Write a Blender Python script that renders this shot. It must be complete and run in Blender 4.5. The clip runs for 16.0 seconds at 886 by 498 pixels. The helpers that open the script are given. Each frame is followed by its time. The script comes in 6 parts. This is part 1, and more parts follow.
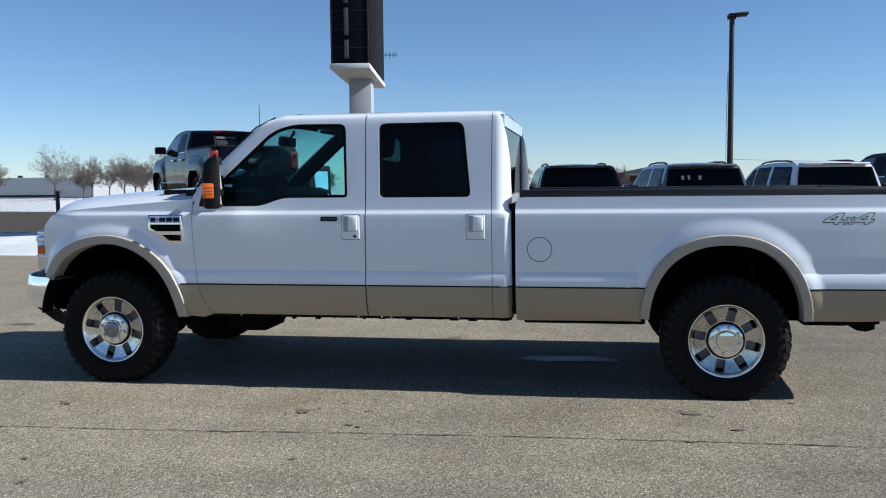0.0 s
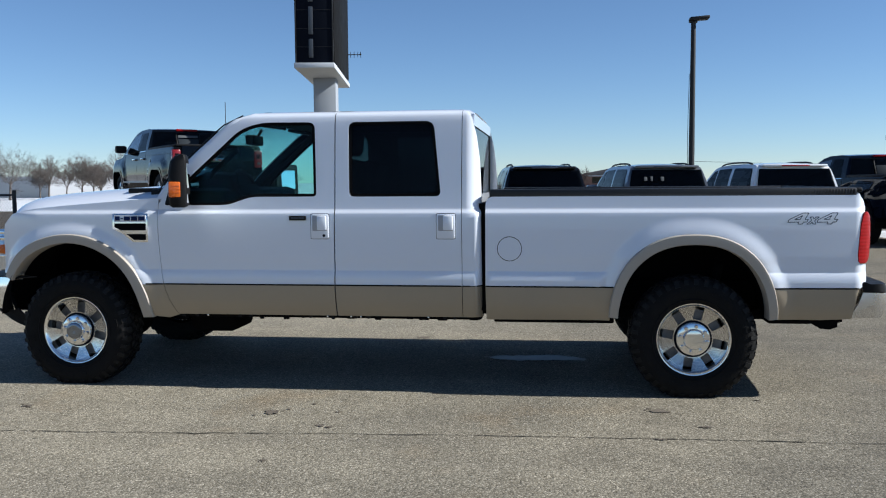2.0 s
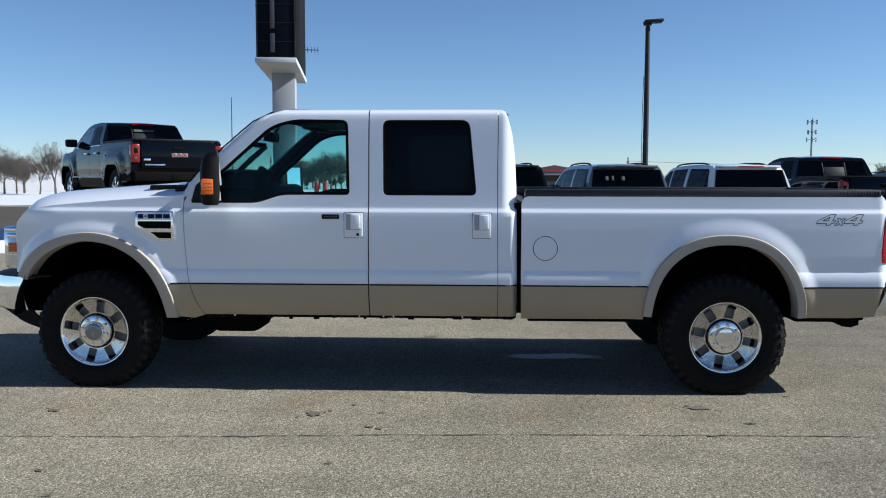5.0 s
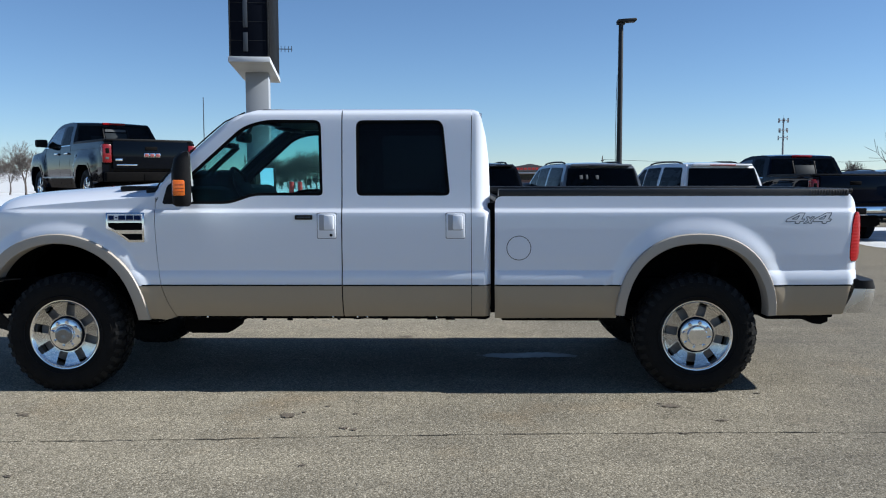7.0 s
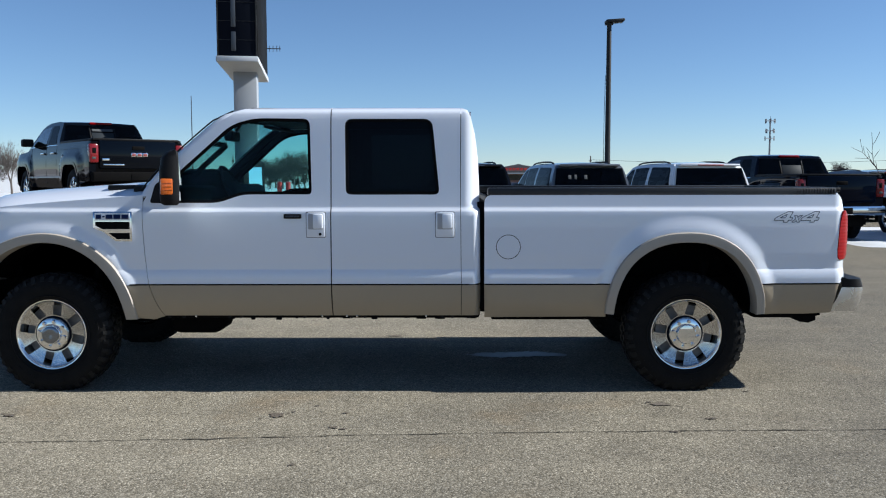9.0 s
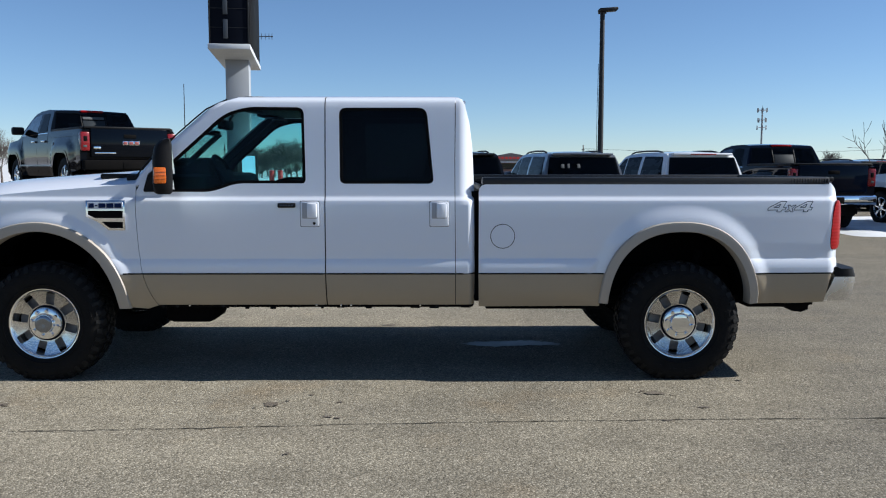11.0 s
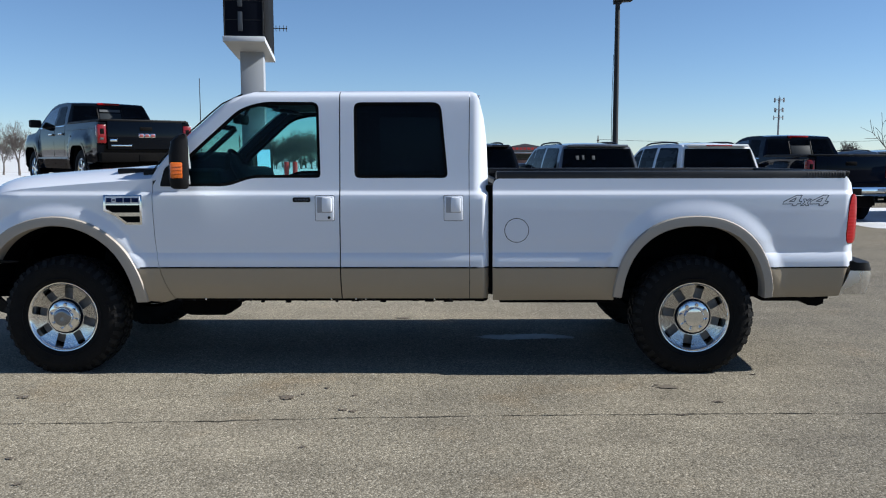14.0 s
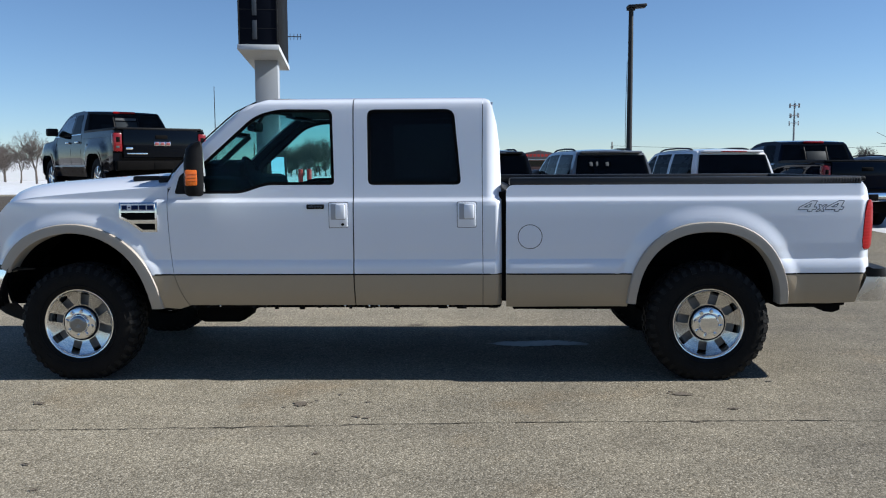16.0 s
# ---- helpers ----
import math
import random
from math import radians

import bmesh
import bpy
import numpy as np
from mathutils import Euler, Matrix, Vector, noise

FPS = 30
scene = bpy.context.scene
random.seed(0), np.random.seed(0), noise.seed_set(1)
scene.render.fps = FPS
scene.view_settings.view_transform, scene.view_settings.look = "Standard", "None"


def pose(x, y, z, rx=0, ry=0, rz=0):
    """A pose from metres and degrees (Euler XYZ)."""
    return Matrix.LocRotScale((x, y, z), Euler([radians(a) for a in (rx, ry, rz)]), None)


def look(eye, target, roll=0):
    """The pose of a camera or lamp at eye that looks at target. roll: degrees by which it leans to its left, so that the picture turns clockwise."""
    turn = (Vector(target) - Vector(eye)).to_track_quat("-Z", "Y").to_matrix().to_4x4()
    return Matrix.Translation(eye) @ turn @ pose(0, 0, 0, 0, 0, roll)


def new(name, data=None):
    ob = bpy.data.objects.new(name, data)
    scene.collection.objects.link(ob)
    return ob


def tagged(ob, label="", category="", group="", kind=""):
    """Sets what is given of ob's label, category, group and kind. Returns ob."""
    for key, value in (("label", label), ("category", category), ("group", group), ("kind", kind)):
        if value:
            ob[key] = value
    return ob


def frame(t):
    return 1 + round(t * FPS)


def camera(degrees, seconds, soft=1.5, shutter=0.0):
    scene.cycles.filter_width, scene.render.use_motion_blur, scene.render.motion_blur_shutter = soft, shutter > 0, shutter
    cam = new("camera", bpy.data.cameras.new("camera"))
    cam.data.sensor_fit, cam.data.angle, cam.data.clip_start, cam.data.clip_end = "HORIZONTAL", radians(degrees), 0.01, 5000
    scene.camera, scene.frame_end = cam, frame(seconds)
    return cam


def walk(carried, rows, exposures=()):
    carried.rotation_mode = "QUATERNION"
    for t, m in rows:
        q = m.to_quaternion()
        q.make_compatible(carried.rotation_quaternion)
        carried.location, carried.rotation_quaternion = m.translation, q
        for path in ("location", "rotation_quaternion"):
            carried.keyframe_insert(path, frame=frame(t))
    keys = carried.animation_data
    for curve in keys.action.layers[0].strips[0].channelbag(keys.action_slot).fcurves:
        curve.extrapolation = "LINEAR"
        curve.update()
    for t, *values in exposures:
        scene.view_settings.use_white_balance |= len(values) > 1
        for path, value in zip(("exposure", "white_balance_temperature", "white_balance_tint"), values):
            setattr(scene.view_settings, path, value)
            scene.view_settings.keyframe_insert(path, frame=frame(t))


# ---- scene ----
cam = camera(54.1, 16.0, soft=1.1)
PATH = [
    (0, (3.485, -5.865, 1.46), (3.152, -3.899, 1.304), -0.6),
    (0.5, (3.476, -5.863, 1.459), (3.152, -3.895, 1.303), -0.6),
    (1, (3.467, -5.865, 1.453), (3.151, -3.896, 1.299), -0.6),
    (1.5, (3.455, -5.867, 1.452), (3.141, -3.898, 1.298), -0.6),
    (2, (3.437, -5.861, 1.45), (3.188, -3.882, 1.295), -0.4),
    (2.5, (3.362, -5.834, 1.457), (3.174, -3.85, 1.291), -0.4),
    (3, (3.212, -5.792, 1.461), (3.038, -3.806, 1.293), -0.3),
    (3.5, (3.075, -5.771, 1.468), (2.921, -3.784, 1.3), -0.3),
    (4, (2.926, -5.816, 1.465), (2.792, -3.827, 1.299), -0.2),
    (6.3, (2.663, -5.944, 1.468), (2.613, -3.951, 1.309), 0.0),
    (6.5, (2.696, -5.935, 1.486), (2.65, -3.942, 1.322), -0.1),
    (7, (2.746, -5.908, 1.473), (2.708, -3.915, 1.309), -0.1),
    (7.5, (2.745, -5.9, 1.463), (2.715, -3.907, 1.301), -0.1),
    (8, (2.741, -5.893, 1.465), (2.719, -3.9, 1.302), -0.1),
    (8.5, (2.741, -5.9, 1.463), (2.724, -3.907, 1.301), -0.1),
    (11, (2.726, -5.897, 1.466), (2.732, -3.906, 1.277), -0.0),
    (11.5, (2.736, -5.895, 1.469), (2.741, -3.905, 1.271), -0.0),
    (12, (2.729, -5.9, 1.471), (2.734, -3.91, 1.268), -0.0),
    (12.5, (2.719, -5.899, 1.471), (2.723, -3.909, 1.265), -0.0),
    (13, (2.716, -5.907, 1.479), (2.709, -3.918, 1.27), -0.0),
    (13.5, (2.727, -5.907, 1.483), (2.71, -3.918, 1.272), -0.1),
    (14, (2.727, -5.916, 1.49), (2.7, -3.927, 1.28), -0.1),
    (14.5, (2.723, -5.914, 1.486), (2.688, -3.925, 1.281), -0.2),
    (15, (2.73, -5.912, 1.488), (2.686, -3.922, 1.286), -0.2),
    (15.5, (2.729, -5.908, 1.487), (2.678, -3.918, 1.289), -0.2),
    (16, (2.731, -5.92, 1.488), (2.672, -3.93, 1.294), -0.3),
]
walk(cam, [(t, look(eye, target, roll)) for t, eye, target, roll in PATH], [(0, 0.56, 6000, 7.6), (8.7, 0.56, 6000, 7.6), (10.8, 0.55, 6080, 8.6), (16, 0.55, 6080, 8.6)])

# ---- world, sun ----
SUN_EL, SUN_AZ = 35.2, 1.2     # degrees above the ground; degrees from +x towards +y
world = bpy.data.worlds.new("sky")
scene.world = world
world.use_nodes = True
wn = world.node_tree.nodes
sky = wn.new("ShaderNodeTexSky")
sky.sky_type = "NISHITA"
sky.sun_disc = False
sky.sun_elevation = radians(SUN_EL)
sky.sun_rotation = radians(90 - SUN_AZ)
sky.air_density, sky.dust_density, sky.ozone_density = 1.0, 0.4, 4.2
sky.altitude = 2500
world.node_tree.links.new(sky.outputs["Color"], wn["Background"].inputs["Color"])
wn["Background"].inputs["Strength"].default_value = 0.076
sun = new("sun", bpy.data.lights.new("sun", "SUN"))
sun.data.energy, sun.data.angle, sun.data.color = 5.3, radians(0.53), (1.0, 0.95, 0.87)
_e, _a = radians(SUN_EL), radians(SUN_AZ)
sun.matrix_world = look((60 * math.cos(_e) * math.cos(_a), 60 * math.cos(_e) * math.sin(_a), 60 * math.sin(_e)), (0, 0, 0))



# ---- materials ----
def mat(name, color, rough=0.5, metal=0.0, vary=0.0, scale=8.0, bump=0.0, bscale=120.0, coat=0.0, color2=None, emit=None, spec=0.5, coat_ior=1.5):
    """A principled material; vary mixes color with color2 by two scales of noise, bump gives fine relief."""
    m = bpy.data.materials.new(name)
    m.use_nodes = True
    nt = m.node_tree
    b = nt.nodes["Principled BSDF"]
    b.inputs["Base Color"].default_value = (*color, 1)
    b.inputs["Roughness"].default_value = rough
    b.inputs["Metallic"].default_value = metal
    b.inputs["Coat Weight"].default_value = coat
    b.inputs["Coat Roughness"].default_value = 0.03
    b.inputs["Coat IOR"].default_value = coat_ior
    b.inputs["Specular IOR Level"].default_value = spec
    tc = nt.nodes.new("ShaderNodeTexCoord")
    if vary > 0:
        c2 = color2 or tuple(c * 0.6 for c in color)
        n1, n2 = nt.nodes.new("ShaderNodeTexNoise"), nt.nodes.new("ShaderNodeTexNoise")
        n1.inputs["Scale"].default_value, n2.inputs["Scale"].default_value = scale, scale * 9
        n1.inputs["Detail"].default_value, n2.inputs["Detail"].default_value = 4, 3
        add = nt.nodes.new("ShaderNodeMath")
        add.operation = "MULTIPLY_ADD"
        add.inputs[1].default_value = 0.45
        nt.links.new(tc.outputs["Object"], n1.inputs["Vector"])
        nt.links.new(tc.outputs["Object"], n2.inputs["Vector"])
        nt.links.new(n2.outputs["Fac"], add.inputs[0])
        nt.links.new(n1.outputs["Fac"], add.inputs[2])
        mr = nt.nodes.new("ShaderNodeMapRange")
        mr.inputs["From Min"].default_value, mr.inputs["From Max"].default_value = 0.45, 1.0
        mr.inputs["To Max"].default_value = vary
        nt.links.new(add.outputs[0], mr.inputs["Value"])
        mx = nt.nodes.new("ShaderNodeMix")
        mx.data_type = "RGBA"
        mx.inputs["A"].default_value, mx.inputs["B"].default_value = (*color, 1), (*c2, 1)
        nt.links.new(mr.outputs["Result"], mx.inputs["Factor"])
        nt.links.new(mx.outputs["Result"], b.inputs["Base Color"])
        rr = nt.nodes.new("ShaderNodeMapRange")
        rr.inputs["To Min"].default_value, rr.inputs["To Max"].default_value = max(rough - 0.08, 0.02), min(rough + 0.12, 1)
        nt.links.new(n1.outputs["Fac"], rr.inputs["Value"])
        if rough > 0.15:
            nt.links.new(rr.outputs["Result"], b.inputs["Roughness"])
    if bump > 0:
        nb, bp = nt.nodes.new("ShaderNodeTexNoise"), nt.nodes.new("ShaderNodeBump")
        nb.inputs["Scale"].default_value, nb.inputs["Detail"].default_value = bscale, 4
        bp.inputs["Strength"].default_value, bp.inputs["Distance"].default_value = bump, 0.01
        nt.links.new(tc.outputs["Object"], nb.inputs["Vector"])
        nt.links.new(nb.outputs["Fac"], bp.inputs["Height"])
        nt.links.new(bp.outputs["Normal"], b.inputs["Normal"])
    if emit:
        b.inputs["Emission Color"].default_value, b.inputs["Emission Strength"].default_value = (*color, 1), emit
    return m


def glass(name, tint, rough=0.0, ior=1.5, power=5.0):
    """A thin tinted pane: see-through with a mirror coat by Fresnel."""
    m = bpy.data.materials.new(name)
    m.use_nodes = True
    nt = m.node_tree
    nt.nodes.remove(nt.nodes["Principled BSDF"])
    tr, gl, lw, pw, fr, mx = (nt.nodes.new("ShaderNode" + k) for k in ("BsdfTransparent", "BsdfGlossy", "LayerWeight", "Math", "Math", "MixShader"))
    tr.inputs["Color"].default_value = (*tint, 1)
    gl.inputs["Roughness"].default_value = rough
    # Schlick's law from the facing angle, the same from both sides of the pane
    lw.inputs["Blend"].default_value = 0.5
    pw.operation, pw.inputs[1].default_value = "POWER", power
    base = ((ior - 1) / (ior + 1)) ** 2
    fr.operation, fr.inputs[1].default_value, fr.inputs[2].default_value = "MULTIPLY_ADD", 1 - base, base
    nt.links.new(lw.outputs["Facing"], pw.inputs[0])
    nt.links.new(pw.outputs[0], fr.inputs[0])
    nt.links.new(fr.outputs[0], mx.inputs[0])
    nt.links.new(tr.outputs[0], mx.inputs[1])
    nt.links.new(gl.outputs[0], mx.inputs[2])
    nt.links.new(mx.outputs[0], nt.nodes["Material Output"].inputs["Surface"])
    return m


def asphalt():
    """Worn, pale aggregate paving: stones at grain size, blotches, oil stains."""
    m = bpy.data.materials.new("asphalt")
    m.use_nodes = True
    nt = m.node_tree
    N, L = nt.nodes, nt.links
    b = N["Principled BSDF"]
    tc = N.new("ShaderNodeTexCoord")

    def noise_tex(scale, detail=4, rough=0.6):
        n = N.new("ShaderNodeTexNoise")
        n.inputs["Scale"].default_value, n.inputs["Detail"].default_value, n.inputs["Roughness"].default_value = scale, detail, rough
        L.new(tc.outputs["Object"], n.inputs["Vector"])
        return n

    def ramp(src, stops):
        r = N.new("ShaderNodeValToRGB")
        e = r.color_ramp.elements
        e[0].position, e[0].color = stops[0][0], (*stops[0][1], 1)
        e[1].position, e[1].color = stops[1][0], (*stops[1][1], 1)
        for p, c in stops[2:]:
            k = e.new(p)
            k.color = (*c, 1)
        L.new(src, r.inputs["Fac"])
        return r

    def mix(kind, f, a, c):
        x = N.new("ShaderNodeMix")
        x.data_type, x.blend_type = "RGBA", kind
        if isinstance(f, float):
            x.inputs["Factor"].default_value = f
        else:
            L.new(f, x.inputs["Factor"])
        L.new(a, x.inputs["A"])
        if isinstance(c, tuple):
            x.inputs["B"].default_value = (*c, 1)
        else:
            L.new(c, x.inputs["B"])
        return x.outputs["Result"]

    v = N.new("ShaderNodeTexVoronoi")
    v.inputs["Scale"].default_value = 100
    L.new(tc.outputs["Object"], v.inputs["Vector"])
    stone = ramp(v.outputs["Color"], [(0.0, (0.096, 0.089, 0.073)), (0.3, (0.235, 0.217, 0.176)), (0.7, (0.327, 0.303, 0.247)), (1.0, (0.56, 0.52, 0.44))])
    base = stone.outputs["Color"]
    gap = ramp(v.outputs["Distance"], [(0.35, (1, 1, 1)), (0.75, (0.55, 0.53, 0.5))])
    base = mix("MULTIPLY", 0.8, base, gap.outputs["Color"])
    big = noise_tex(0.35, 5)
    bl = ramp(big.outputs["Fac"], [(0.35, (0.88, 0.87, 0.86)), (0.65, (1.07, 1.04, 0.99))])
    base = mix("MULTIPLY", 1.0, base, bl.outputs["Color"])
    mid = noise_tex(2.3, 5)
    ml = ramp(mid.outputs["Fac"], [(0.3, (0.86, 0.85, 0.84)), (0.7, (1.06, 1.05, 1.03))])
    base = mix("MULTIPLY", 1.0, base, ml.outputs["Color"])
    # darker towards +x along a noise-wavered edge, and streaks along the driving lane
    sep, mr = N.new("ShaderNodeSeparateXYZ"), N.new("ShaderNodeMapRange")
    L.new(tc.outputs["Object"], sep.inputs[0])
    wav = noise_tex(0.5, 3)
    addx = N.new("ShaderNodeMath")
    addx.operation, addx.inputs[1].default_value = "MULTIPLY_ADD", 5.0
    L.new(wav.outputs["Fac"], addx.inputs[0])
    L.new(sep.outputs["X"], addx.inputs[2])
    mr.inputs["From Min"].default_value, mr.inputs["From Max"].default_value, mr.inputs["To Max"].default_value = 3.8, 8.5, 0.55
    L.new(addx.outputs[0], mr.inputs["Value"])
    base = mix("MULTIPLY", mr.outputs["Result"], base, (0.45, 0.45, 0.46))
    mp = N.new("ShaderNodeMapping")
    mp.inputs["Scale"].default_value = (0.25, 2.2, 1)
    L.new(tc.outputs["Object"], mp.inputs["Vector"])
    st = N.new("ShaderNodeTexNoise")
    st.inputs["Scale"].default_value, st.inputs["Detail"].default_value = 1.2, 6
    L.new(mp.outputs[0], st.inputs["Vector"])
    sr = ramp(st.outputs["Fac"], [(0.40, (0.80, 0.79, 0.78)), (0.60, (1.05, 1.04, 1.02))])
    base = mix("MULTIPLY", 0.4, base, sr.outputs["Color"])
    rust = noise_tex(0.9, 5)
    rf = ramp(rust.outputs["Fac"], [(0.58, (0, 0, 0)), (0.72, (0.35, 0.35, 0.35))])
    base = mix("MULTIPLY", rf.outputs["Color"], base, (0.95, 0.74, 0.52))
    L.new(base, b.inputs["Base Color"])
    b.inputs["Roughness"].default_value = 0.82
    b.inputs["Specular IOR Level"].default_value = 0.15
    bp = N.new("ShaderNodeBump")
    bp.inputs["Strength"].default_value, bp.inputs["Distance"].default_value = 0.5, 0.006
    L.new(v.outputs["Distance"], bp.inputs["Height"])
    bp.invert = True
    L.new(bp.outputs["Normal"], b.inputs["Normal"])
    return m


